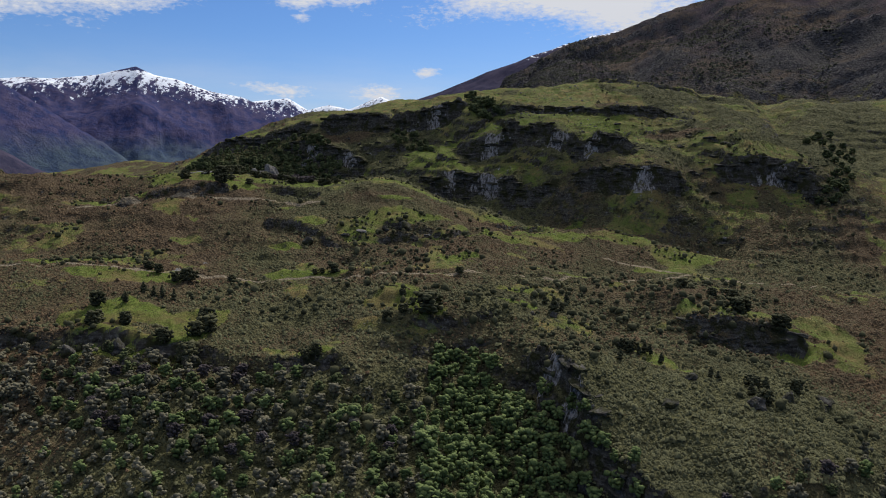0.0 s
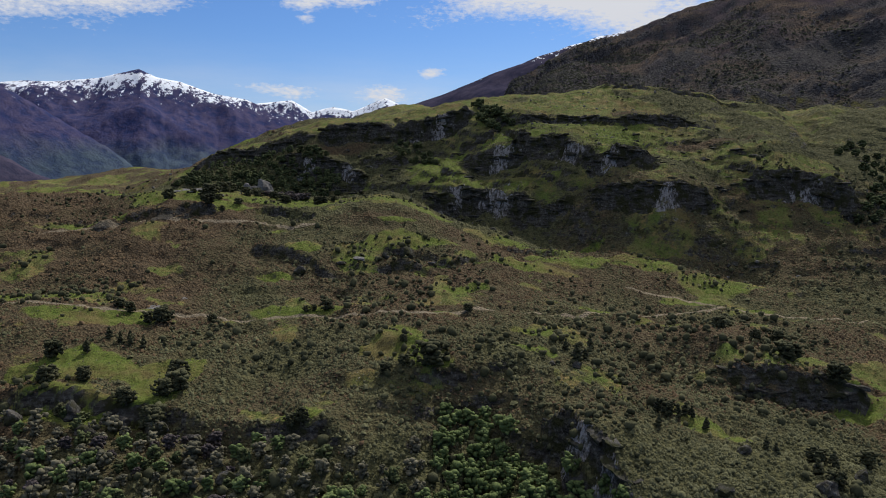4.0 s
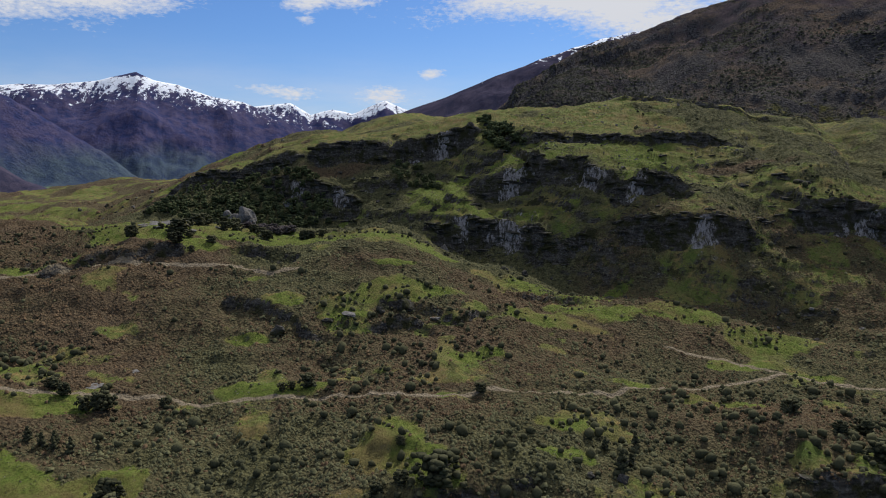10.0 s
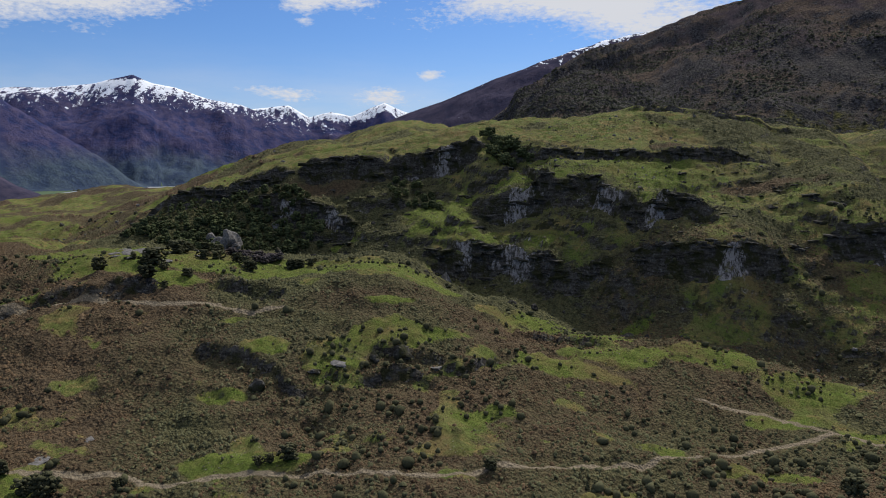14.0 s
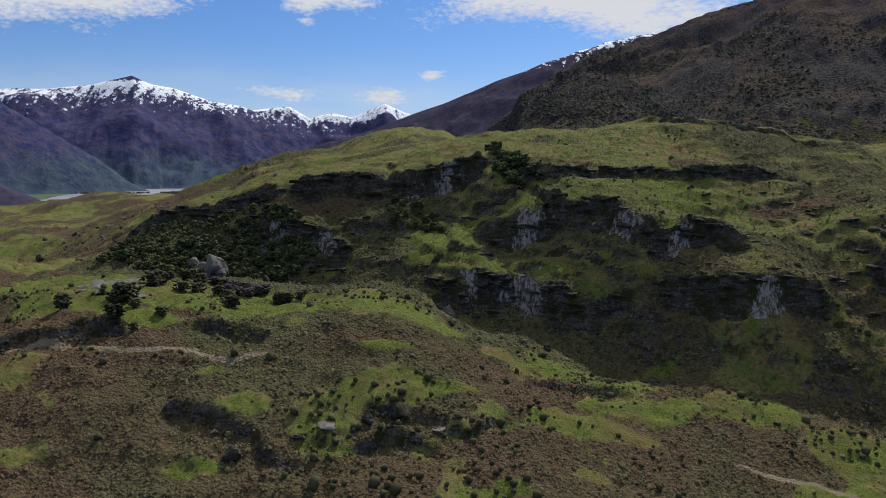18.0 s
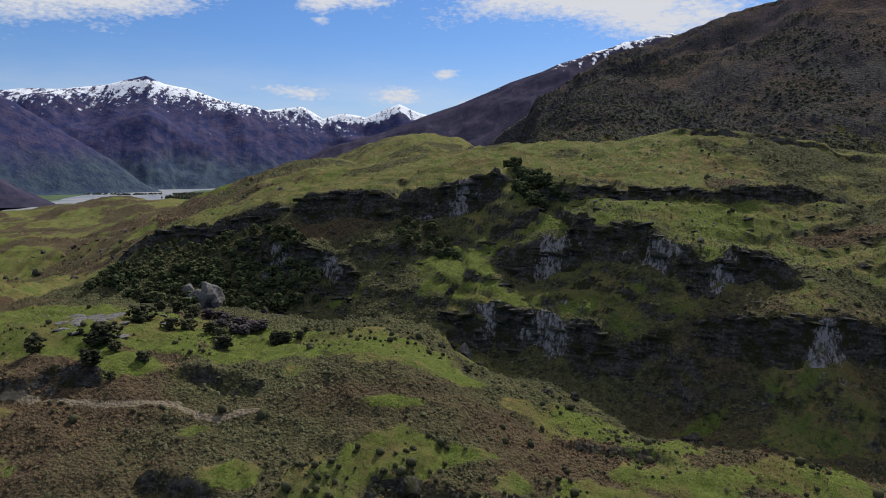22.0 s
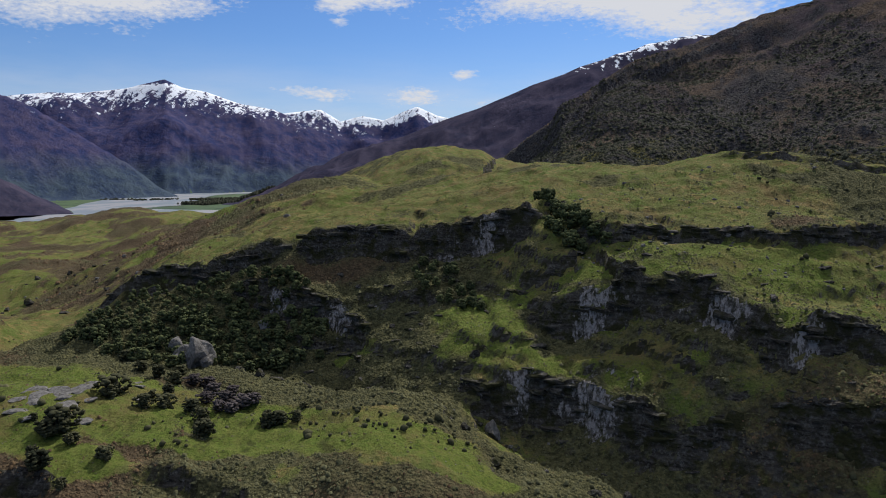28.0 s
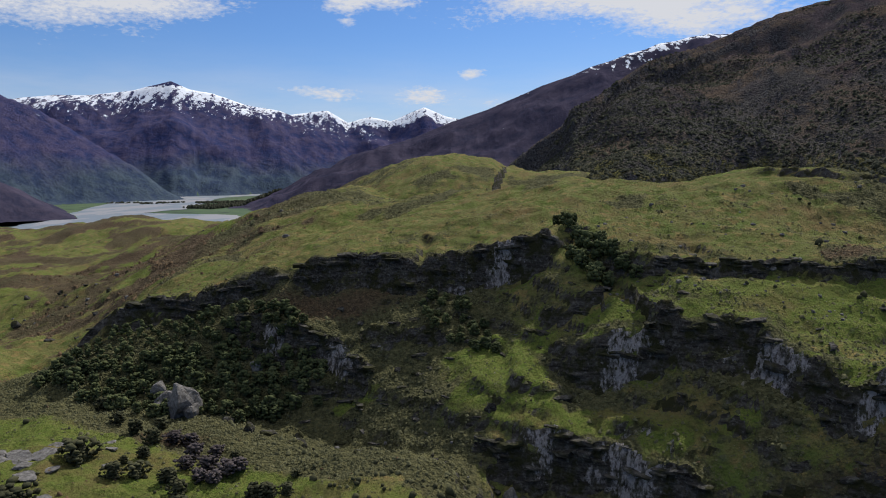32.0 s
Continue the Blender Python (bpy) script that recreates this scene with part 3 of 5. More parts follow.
SPUR_CREST = [(-2600, 3300, 700), (-2218, 3300, 646), (-2009, 3300, 587), (-1847, 3300, 523), (-1730, 3300, 480), (-1592, 3300, 397), (-1454, 3300, 309), (-1314, 3300, 225), (-1180, 3300, 120)]
DARK_SPUR = [(-1700, 2100, 420), (-1358, 2100, 261), (-1230, 2100, 217), (-1145, 2100, 181), (-1061, 2100, 129), (-950, 2080, 92)]
FOOT_SPUR = [(-1599, 4494, 700), (-1570, 4250, 540), (-1500, 4000, 360), (-1440, 3820, 220), (-1400, 3700, 110)]
EAST_SPUR = [(-1207, 4634, 590), (-1060, 4400, 440), (-930, 4200, 290), (-830, 4060, 170), (-780, 3980, 95)]
DOME_CREST = [(-260, 1040, 140), (-200, 1050, 166), (-133, 1050, 184), (-94, 1050, 199), (-56, 1050, 216), (-17, 1050, 227), (14, 1050, 230), (53, 1050, 225), (72, 1050, 214), (100, 1040, 208), (150, 1020, 208), (200, 1000, 185)]


def mountain(x, y):
    """The near mountain: an even flank that climbs from its foot to the crest, fan-wise round the head of the valley."""
    pts = np.array(MOUNTAIN_CREST, float)
    bearing = np.arctan2(pts[:, 0], pts[:, 1] - 130)
    way, r = np.arctan2(x, y - 130), np.hypot(x, y - 130)
    far = np.interp(way, bearing, np.hypot(pts[:, 0], pts[:, 1] - 130))
    top = np.interp(way, bearing, pts[:, 2]) - 2600 * np.clip(bearing[0] - way, 0, 1)
    foot = 760 + 60 * np.sin(way * 23)
    u = (r - foot) / (far - foot)
    base = np.minimum(192, top)
    h = base + (top - base) * np.clip(u, 0, 1) ** 1.12 - 0.45 * np.maximum(foot - r, 0) - 0.5 * np.maximum(r - far, 0)
    h = np.where((np.abs(way) < 1.6) & (top > 0), h, -1e4)
    return h, np.abs(far - r), np.clip((way - bearing[0]) / (bearing[-1] - bearing[0]), 0, 1)


def land(x, y):
    """Height of the ground, and which kind it is: 0 hill, 1 mountain, 2 snowy range, 3 valley floor, 4 the ridge behind; and the snow on it."""
    near = broad(x, y) + steps(x, y) + rises(x, y)
    out = smooth(640, 900, y)
    plateau = 192 - 14 * smooth(40, 130, x) * smooth(720, 820, y) - 82 * smooth(-60, -330, x) - 10 * smooth(-400, -800, x) + 10 * fractal(x / 120, y / 120, 3, 33)
    plateau = plateau + hill(x, y, -470, 1340, 17, 95) + hill(x, y, -620, 1420, 13, 100) + hill(x, y, -350, 1290, 20, 85)
    near = near * (1 - out) + out * plateau
    near = near + hill(x, y, 185, 660, 6, 30) + hill(x, y, 245, 690, 7, 36) + hill(x, y, 86, 700, 6, 26) - hill(x, y, 124, 730, 14, 30) - hill(x, y, 20, 850, 9, 60)
    near = near + hill(x, y, -270, 880, 3, 90)
    dome, d, _ = ridge(x, y, DOME_CREST, 0.0104, curve=1.6)
    near = np.maximum(near, dome)
    near = near + ledges(x, y, near)
    hummocks = smooth(540, 640, y) * (0.45 + 0.3 * smooth(20, -140, x))
    near = near + (3.0 + 7 * hummocks) * fractal(x / 44, y / 44, 4, 31) + 1.7 * fractal(x / 12, y / 12, 4, 37, ridged=True) + 0.42 * grain(x / 2.7, y / 2.7, 39)
    # down to the valley
    fall = smooth(1380, 1800, y + 0.1 * x) * smooth(250, -150, x)
    near = near * (1 - fall) + fall * FLOOR
    near = near + fall * (1 - fall) * 4 * (10 * fractal(x / 160, y / 160, 3, 41))
    kind = np.where(fall > 0.93, 3, 0)
    h = near
    for crest, slope, curve, rough, wave, what in (
        (MOUNTAIN_CREST, 0.28, 1.0, 22, 150, 1), (BACK_CREST, 0.42, 1.0, 44, 300, 1), (SPUR_CREST, 0.55, 1.0, 26, 420, 2), (FOOT_SPUR, 0.5, 1.0, 26, 420, 2), (EAST_SPUR, 0.5, 1.0, 26, 420, 2),
        (DARK_SPUR, 0.3, 1.0, 6, 120, 4), (RANGE_CREST, 0.68, 1.0, 54, 430, 2), (SNOW_CREST, 0.72, 1.0, 40, 280, 2)):
        if crest is MOUNTAIN_CREST:
            top, d, s = mountain(x, y)
        else:
            top, d, s = ridge(x, y, crest, slope, curve=curve)
        if crest is MOUNTAIN_CREST:
            band = 0.5 + 0.5 * grain(x / 60, y / 60, 47)
            top = top - (12 + 14 * band) * smooth(4, 34, d + 9 * grain(x / 25, y / 25, 48)) * smooth(760, 560, x)
            top = top - 16 * smooth(0, 8, d - 46 - 22 * grain(x / 90, y / 90, 49)) * smooth(700, 420, x)
        m = top > -200
        n = np.zeros(x.shape)
        n[m] = fractal(x[m] / wave, y[m] / wave, 6, 50 + int(wave), ridged=True)
        spurs = np.zeros(x.shape)
        length = np.hypot(*np.diff(np.array(crest)[:, :2], axis=0).T).sum()
        bend = s[m] * length + 0.8 * d[m] * grain(x[m] / wave, y[m] / wave, 44)
        spurs[m] = fractal(bend / (0.9 * wave), d[m] / (1.6 * wave), 4, 45, ridged=True)
        top = top + rough * (0.95 * n + 0.36 * spurs) * smooth(0, wave * 0.5, d) + (0.07 if what == 1 else 0.15) * rough * n
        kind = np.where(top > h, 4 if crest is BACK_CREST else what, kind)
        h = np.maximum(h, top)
    top, d, _ = ridge(x, y, RANGE_CREST, 0)
    snow = np.clip(0.74 - (np.maximum(top - h, 0) + 0.1 * d + 0.6 * (660 - top)) / 330, 0, 1) * (kind == 2) * (1 - 0.8 * smooth(690, 715, h))
    snow = np.maximum(snow, 0.72 * smooth(4780, 4850, y) * smooth(400, 520, h) * (kind == 2))
    snow = np.where((y > 2450) & (y < 2800) & (kind == 4), smooth(400, 600, h) * 0.66, snow)
    return h, kind, np.clip(snow, 0, 1)


def spots(x, y, places):
    """1 inside soft ellipses given as (x, y, half width, half depth)."""
    out = np.zeros(x.shape)
    x, y = x + 9 * fractal(x / 19, y / 19, 3, 95), y + 6 * fractal(x / 17, y / 17, 3, 97)
    for cx, cy, rx, ry in places:
        out = np.maximum(out, np.exp(-(((x - cx) / rx) ** 2 + ((y - cy) / ry) ** 2) ** 1.5))
    return out


GREEN_SPOTS = [(-3, 275, 11, 13), (5, 264, 9, 9), (-117, 300, 22, 9), (-108, 262, 16, 10), (-90, 262, 16, 10), (-76, 252, 9, 14), (-70, 268, 8, 9), (-40, 318, 20, 4), (49, 290, 9, 6), (48, 272, 7, 5), (-28, 233, 8, 4), (-100, 242, 12, 7), (-118, 440, 24, 14), (-140, 470, 18, 40), (-102, 460, 14, 10), (-96, 428, 12, 10), (-76, 458, 12, 7), (-30, 446, 32, 12), (0, 434, 24, 9), (16, 430, 14, 6), (62, 418, 20, 8), (82, 409, 12, 7), (-6, 380, 8, 6), (12, 382, 16, 7)]
GREEN_MORE = [(-48, 374, 10, 5), (-60, 395, 8, 3), (-4, 402, 12, 4), (60, 372, 26, 8), (95, 386, 30, 8), (125, 390, 24, 12), (150, 370, 18, 10), (160, 340, 10, 5), (-150, 330, 26, 8), (-165, 412, 20, 8), (150, 250, 14, 6), (94, 226, 9, 5), (20, 508, 17, 13), (34, 524, 13, 11), (50, 484, 17, 6), (30, 492, 13, 6), (70, 474, 10, 4), (-30, 526, 10, 4), (104, 428, 10, 4), (130, 350, 14, 5), (108, 314, 14, 4), (-60, 350, 8, 4), (30, 340, 14, 5), (78, 326, 12, 5)]
GREEN_REST = [(-20, 368, 8, 4), (-112, 452, 26, 15), (-88, 446, 16, 9), (-62, 440, 20, 8), (-20, 441, 34, 13), (-128, 490, 16, 12)]
SHELVES = [(20, 524, 18, 12), (38, 538, 8, 6), (30, 494, 10, 6), (38, 487, 8, 5), (56, 484, 12, 5), (68, 476, 8, 4), (82, 472, 14, 4), (60, 522, 12, 6), (78, 522, 14, 8), (122, 470, 9, 6), (132, 463, 9, 4), (112, 478, 7, 4)]
PATHS = [[(-190, 322), (-140, 312), (-122, 307), (-111, 308), (-100, 311), (-86, 312), (-75, 313), (-68, 309), (-64, 308), (-58, 309), (-46, 313), (-34, 312), (-19, 310), (-1, 303), (10, 302), (27, 305), (54, 311), (75, 318), (97, 325), (116, 332), (134, 338), (146, 343)],
         [(200, 322), (171, 328), (158, 334), (153, 337), (146, 343), (137, 349), (131, 354), (123, 356), (113, 359), (80, 375), (40, 388), (-2, 393), (-15, 394), (-35, 401), (-47, 401), (-57, 400), (-63, 401), (-71, 409), (-83, 406), (-94, 405), (-108, 408), (-122, 408), (-150, 404), (-190, 400)]]


KNOLL_X = (-190, -165, -110, -75, -35, -5, 15, 60, 95)
KNOLL_FAR = (525, 518, 503, 488, 470, 446, 432, 418, 405)
KNOLL_NEAR = (470, 455, 440, 440, 438, 428, 424, 412, 398)
EAST_GREEN = [(190, 478, 14, 16), (205, 462, 12, 12), (226, 458, 26, 7), (250, 455, 18, 6), (215, 432, 8, 12), (290, 590, 30, 10), (250, 625, 40, 10)]


ROUGH_SPOTS = [(66, 686, 13, 9), (33, 949, 21, 18), (12, 739, 12, 14), (-10, 723, 12, 13), (-28, 718, 14, 11), (-47, 719, 12, 10), (-84, 721, 12, 10), (-279, 999, 28, 18), (-298, 961, 24, 18), (-343, 948, 18, 21), (-293, 828, 16, 16), (-347, 867, 22, 16), (-318, 953, 19, 14), (-156, 748, 17, 11), (95, 614, 8, 10), (178, 611, 10, 7), (197, 604, 13, 7)]


def knoll(x, y):
    """1 on the long grassy knoll in front of the gorge."""
    return smooth(0, 8, np.interp(x, KNOLL_X, KNOLL_FAR) - y) * smooth(0, 10, y - np.interp(x, KNOLL_X, KNOLL_NEAR)) * smooth(-195, -170, x) * smooth(105, 85, x)


def lushness(x, y):
    """Where the grass is short and bright green, not olive tussock."""
    lush = 1.2 * np.maximum(np.maximum(spots(x, y, GREEN_SPOTS), spots(x, y, GREEN_MORE)), spots(x, y, GREEN_REST))
    lush = np.maximum(lush, spots(x, y, [(110, 505, 60, 16), (60, 508, 26, 10), (210, 668, 70, 16), (-180, 800, 60, 60), (-300, 900, 90, 90), (150, 520, 40, 8)]))
    lush = np.maximum(lush, 0.75 * knoll(x, y))
    lush = np.maximum(lush, spots(x, y, SHELVES))
    farm = smooth(-190, -260, x) * smooth(700, 780, y) * smooth(-0.3, 0.2, fractal(x / 90, y / 120, 3, 73))
    lush = np.maximum(lush, 0.45 * farm)
    return np.clip(lush, 0, 1)


def covering(x, y, h):
    """How grassy, how brown and how bare the ground is, and where the track runs."""
    n1, n2 = fractal(x / 55, y / 55, 4, 71), fractal(x / 14, y / 14, 4, 77)
    lip = np.interp(x, [-400, -150, -92, -64, -20, 26, 56, 90, 165, 215, 400], [620, 562, 586, 582, 580, 575, 558, 536, 531, 548, 600])
    plateau = smooth(-3, 5, y - lip)
    terrace = smooth(0, 6, y - np.interp(x, [30, 44, 54, 66, 78, 100, 112, 120, 150, 200, 300], [524, 519, 514, 510, 505, 491, 481, 468, 462, 466, 470])) * smooth(10, 40, x) * smooth(320, 240, x)
    g = np.maximum((0.9 - 0.26 * smooth(-70, -190, x) - 0.15 * smooth(660, 760, y)) * plateau, 0.85 * terrace)
    g = np.maximum(g, (0.44 + 0.5 * fractal(x / 24, y / 20, 3, 74)) * smooth(0, 30, x) * smooth(230, 180, x) * smooth(440, 462, y) * smooth(560, 540, y))
    g = np.maximum(g, spots(x, y, SHELVES))
    g = np.maximum(g, 1.3 * np.maximum(np.maximum(spots(x, y, GREEN_SPOTS), spots(x, y, GREEN_MORE)), spots(x, y, GREEN_REST)))
    g = np.maximum(g, 0.42 * smooth(40, 130, x) * smooth(380, 420, y) * smooth(520, 470, y))
    wild = smooth(-60, -160, x) * smooth(560, 620, y) + 0.8 * smooth(660, 760, y) * smooth(-160, -60, x)
    g = g + (0.22 + 1.1 * wild) * n1 + (0.5 + 0.4 * wild) * n2 - 0.08
    low = smooth(440, 420, y) * smooth(215, 250, y)
    g = g + low * (0.3 * n2 * smooth(0.2, 0.6, g) + 0.7 * smooth(0.16, 0.4, fractal(x / 21, y / 17, 4, 79)))
    g = np.maximum(g, knoll(x, y) * (0.72 + 0.45 * n1 + 0.55 * n2))
    east = smooth(175, 225, x) * smooth(455, 490, y)
    g = g * (1 - 0.72 * east) + east * (0.06 + 0.95 * fractal(x / 33, y / 38, 4, 75))
    g = np.maximum(g, spots(x, y, EAST_GREEN))
    g = g + smooth(-180, -240, x) * smooth(640, 700, y) * (0.3 - 1.0 * smooth(0.05, 0.35, fractal(x / 60, y / 34, 4, 78)))
    g = g - 0.8 * spots(x, y, ROUGH_SPOTS)
    g = g - 0.75 * spots(x, y, [(162, 536, 12, 6), (205, 500, 40, 9), (-40, 562, 30, 10)])
    brown = np.clip(0.45 + 0.16 * smooth(270, 310, y) * smooth(430, 400, y) + 0.9 * n1 + 0.35 * n2 + 0.25 * smooth(-20, -120, x) - 0.75 * smooth(440, 470, y) * smooth(-190, -150, x) + 0.45 * smooth(540, 600, y) * smooth(-40, -110, x) + 0.3 * smooth(640, 720, y) - 0.5 * smooth(240, 200, y) - 0.45 * smooth(-180, -230, x) * smooth(580, 640, y) - 0.55 * smooth(-85, -70, x) * smooth(406, 416, y) * smooth(100, 70, x), 0, 1)
    brown = np.maximum(brown, spots(x, y, [(160, 537, 12, 5), (200, 500, 40, 9), (-45, 566, 34, 8), (-150, 660, 20, 14), (-190, 740, 40, 14), (-118, 452, 14, 6), (-92, 450, 10, 6), (-88, 497, 14, 5)]))
    bare = np.clip(0.12 + 0.3 * fractal(x / 22, y / 22, 4, 83), 0, 1)
    track = np.zeros(x.shape)
    m = (np.abs(y - 350) < 90) & (np.abs(x) < 210)
    for line in PATHS:
        d, _ = along(x[m] + 1.2 * grain(x[m] / 9, y[m] / 9, 91), y[m] + 1.2 * grain(x[m] / 9, y[m] / 9, 92), line)
        track[m] = np.maximum(track[m], smooth(1.9, 0.3, np.abs(d)) * (1 - 0.15 * smooth(-50, -20, x[m]) if line is PATHS[0] else 1 - 0.85 * smooth(-48, -40, x[m]) * smooth(112, 100, x[m])))
    return np.clip(g, 0, 1), brown, bare, track


PALE_FACES = [(103, 483, 9, 9), (60, 471, 13, 8), (34, 484, 10, 5), (146, 425, 10, 7), (230, 433, 12, 8), (-38, 542, 15, 6), (-70, 552, 8, 5), (66, 504, 9, 4), (124, 460, 9, 6), (20, 568, 14, 5), (48, 218, 4, 6), (52, 203, 5, 6), (58, 190, 5, 5), (-96, 236, 6, 6), (-70, 214, 6, 5)]


def sheet():
    """One ground sheet, finest where the camera flies, out to the horizon on all sides."""
    fine = np.radians(np.linspace(-44, 44, FAN))
    rest = np.radians(np.linspace(44, 316, 100))[1:-1]
    ang = np.r_[fine, rest]
    step = [60.0]
    while step[-1] < 4985:
        r = step[-1]
        step.append(r + (3.0 if r < 180 else NEAR if r < 720 else min(26.0, NEAR + (r - 720) * 0.011)))
    rad = np.array(step)
    rad[-1] = 4985
    A, R = np.meshgrid(ang, rad, indexing="ij")
    x, y = (R * np.sin(A)).ravel(), (R * np.cos(A) - 20).ravel()
    h, kind, snow = land(x, y)
    na, nr = len(ang), len(rad)
    co = np.stack([x, y, h], 1)
    i = np.arange(na)[:, None] * nr + np.arange(nr - 1)[None, :]
    j = ((np.arange(na) + 1) % na)[:, None] * nr + np.arange(nr - 1)[None, :]
    quads = np.stack([i, i + 1, j + 1, j], -1).reshape(-1, 4)
    centre = len(co)
    co = np.r_[co, [[0, -20, 20.0]]]
    cap = np.stack([np.full(na, centre), np.arange(na) * nr, ((np.arange(na) + 1) % na) * nr], 1)
    me = bpy.data.meshes.new("ground")
    nq = len(quads)
    me.vertices.add(len(co))
    me.vertices.foreach_set("co", co.ravel())
    me.loops.add(nq * 4 + na * 3)
    me.loops.foreach_set("vertex_index", np.r_[quads.ravel(), cap.ravel()])
    me.polygons.add(nq + na)
    me.polygons.foreach_set("loop_start", np.r_[np.arange(nq) * 4, nq * 4 + np.arange(na) * 3])
    k = np.r_[kind, [0]]
    me.polygons.foreach_set("material_index", np.r_[k[quads[:, 2]], np.zeros(na, int)].astype(np.int32))
    me.polygons.foreach_set("use_smooth", np.ones(nq + na, bool))
    me.update(calc_edges=True)
    g, b, bare, track = covering(co[:, 0], co[:, 1], co[:, 2])
    layer = me.attributes.new("cover", "FLOAT_COLOR", "POINT")
    layer.data.foreach_set("color", np.stack([g, b, bare, lushness(co[:, 0], co[:, 1])], 1).ravel())
    pale = spots(co[:, 0], co[:, 1], PALE_FACES)
    for name, v in (("path", track), ("pale", pale), ("snow", np.r_[snow, [0.0]])):
        me.attributes.new(name, "FLOAT", "POINT").data.foreach_set("value", v)
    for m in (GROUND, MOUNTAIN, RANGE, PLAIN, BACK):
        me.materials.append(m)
    return tagged(new("ground", me), "rolling hill country of grass, bracken scrub and rock bluffs", "ground", kind="structure")


FAN, NEAR = 640, 1.5
ground = sheet()


def height(x, y):
    return land(np.atleast_1d(np.asarray(x, float)), np.atleast_1d(np.asarray(y, float)))[0]


# ---------------------------------------------------------------- helpers for things
dice = np.random.default_rng(11)


def part(name, bm, material, parent=None, label="", smooth_faces=True):
    me = bpy.data.meshes.new(name)
    for f in bm.faces:
        f.smooth = smooth_faces
    bm.to_mesh(me)
    bm.free()
    me.materials.append(material)
    ob = new(name, me)
    ob.parent = parent
    return tagged(ob, label) if label else ob


def ball():
    """The corners and faces of a rough ball of twenty faces."""
    bm = bmesh.new()
    bmesh.ops.create_icosphere(bm, subdivisions=1, radius=1.0)
    v = np.array([q.co[:] for q in bm.verts])
    f = np.array([[q.index for q in face.verts] for face in bm.faces])
    bm.free()
    return v, f


def dome():
    """The corners and faces of a low dome of ten faces."""
    v = [(math.cos(a), math.sin(a), -0.3) for a in np.arange(6) * math.pi / 3] + [(0.55 * math.cos(a), 0.55 * math.sin(a), 0.75) for a in np.arange(3) * math.pi * 2 / 3 + 0.5]
    f = [(6, 7, 8)]
    for k in range(3):
        a, b, c = 2 * k, 2 * k + 1, (2 * k + 2) % 6
        f += [(a, b, 6 + k), (b, 6 + (k + 1) % 3, 6 + k), (b, c, 6 + (k + 1) % 3)]
    return np.array(v), np.array(f)


DOME_V, DOME_F = dome()


def clumps(name, at, radii, flat, material, rough=0.35, low=False):
    """Many small leafy or twiggy clumps as one mesh."""
    BALL_V, BALL_F = (DOME_V, DOME_F) if low else ball()
    n, k = len(at), len(BALL_V)
    turn = dice.uniform(0, 6.283, n)
    c, s = np.cos(turn)[:, None], np.sin(turn)[:, None]
    v = BALL_V[None] * (1 + dice.uniform(-rough, rough, (n, k, 1)))
    x, y, z = v[..., 0] * c - v[..., 1] * s, v[..., 0] * s + v[..., 1] * c, v[..., 2] * np.reshape(flat, (-1, 1))
    co = np.stack([x, y, z], -1) * np.reshape(radii, (-1, 1, 1)) + at[:, None, :]
    faces = (BALL_F[None] + np.arange(n)[:, None, None] * k).reshape(-1)
    me = bpy.data.meshes.new(name)
    me.vertices.add(n * k)
    me.vertices.foreach_set("co", co.ravel())
    me.loops.add(len(faces))
    me.loops.foreach_set("vertex_index", faces)
    me.polygons.add(len(faces) // 3)
    me.polygons.foreach_set("loop_start", np.arange(len(faces) // 3) * 3)
    me.polygons.foreach_set("use_smooth", np.ones(len(faces) // 3, bool))
    me.update(calc_edges=True)
    me.materials.append(material)
    return me


def trunk_mesh(bm, tall, wide, limbs):
    """A tapered trunk with limbs that rise into the crown."""
    rods = [((0, 0, -0.4), (0.05 * tall, 0.03 * tall, tall * 0.55), wide)]
    for k in range(limbs):
        a = 6.283 * k / limbs + 0.5
        rods.append(((0.02 * tall, 0.01 * tall, tall * (0.2 + 0.05 * k)), (0.28 * tall * math.cos(a), 0.28 * tall * math.sin(a), tall * (0.5 + 0.06 * k)), wide * 0.5))
    for a, b, r in rods:
        way = Vector(b) - Vector(a)
        m = Matrix.Translation((Vector(a) + Vector(b)) / 2) @ way.to_track_quat("Z", "Y").to_matrix().to_4x4()
        bmesh.ops.create_cone(bm, cap_ends=True, segments=6, radius1=r, radius2=r * 0.45, depth=way.length, matrix=m)


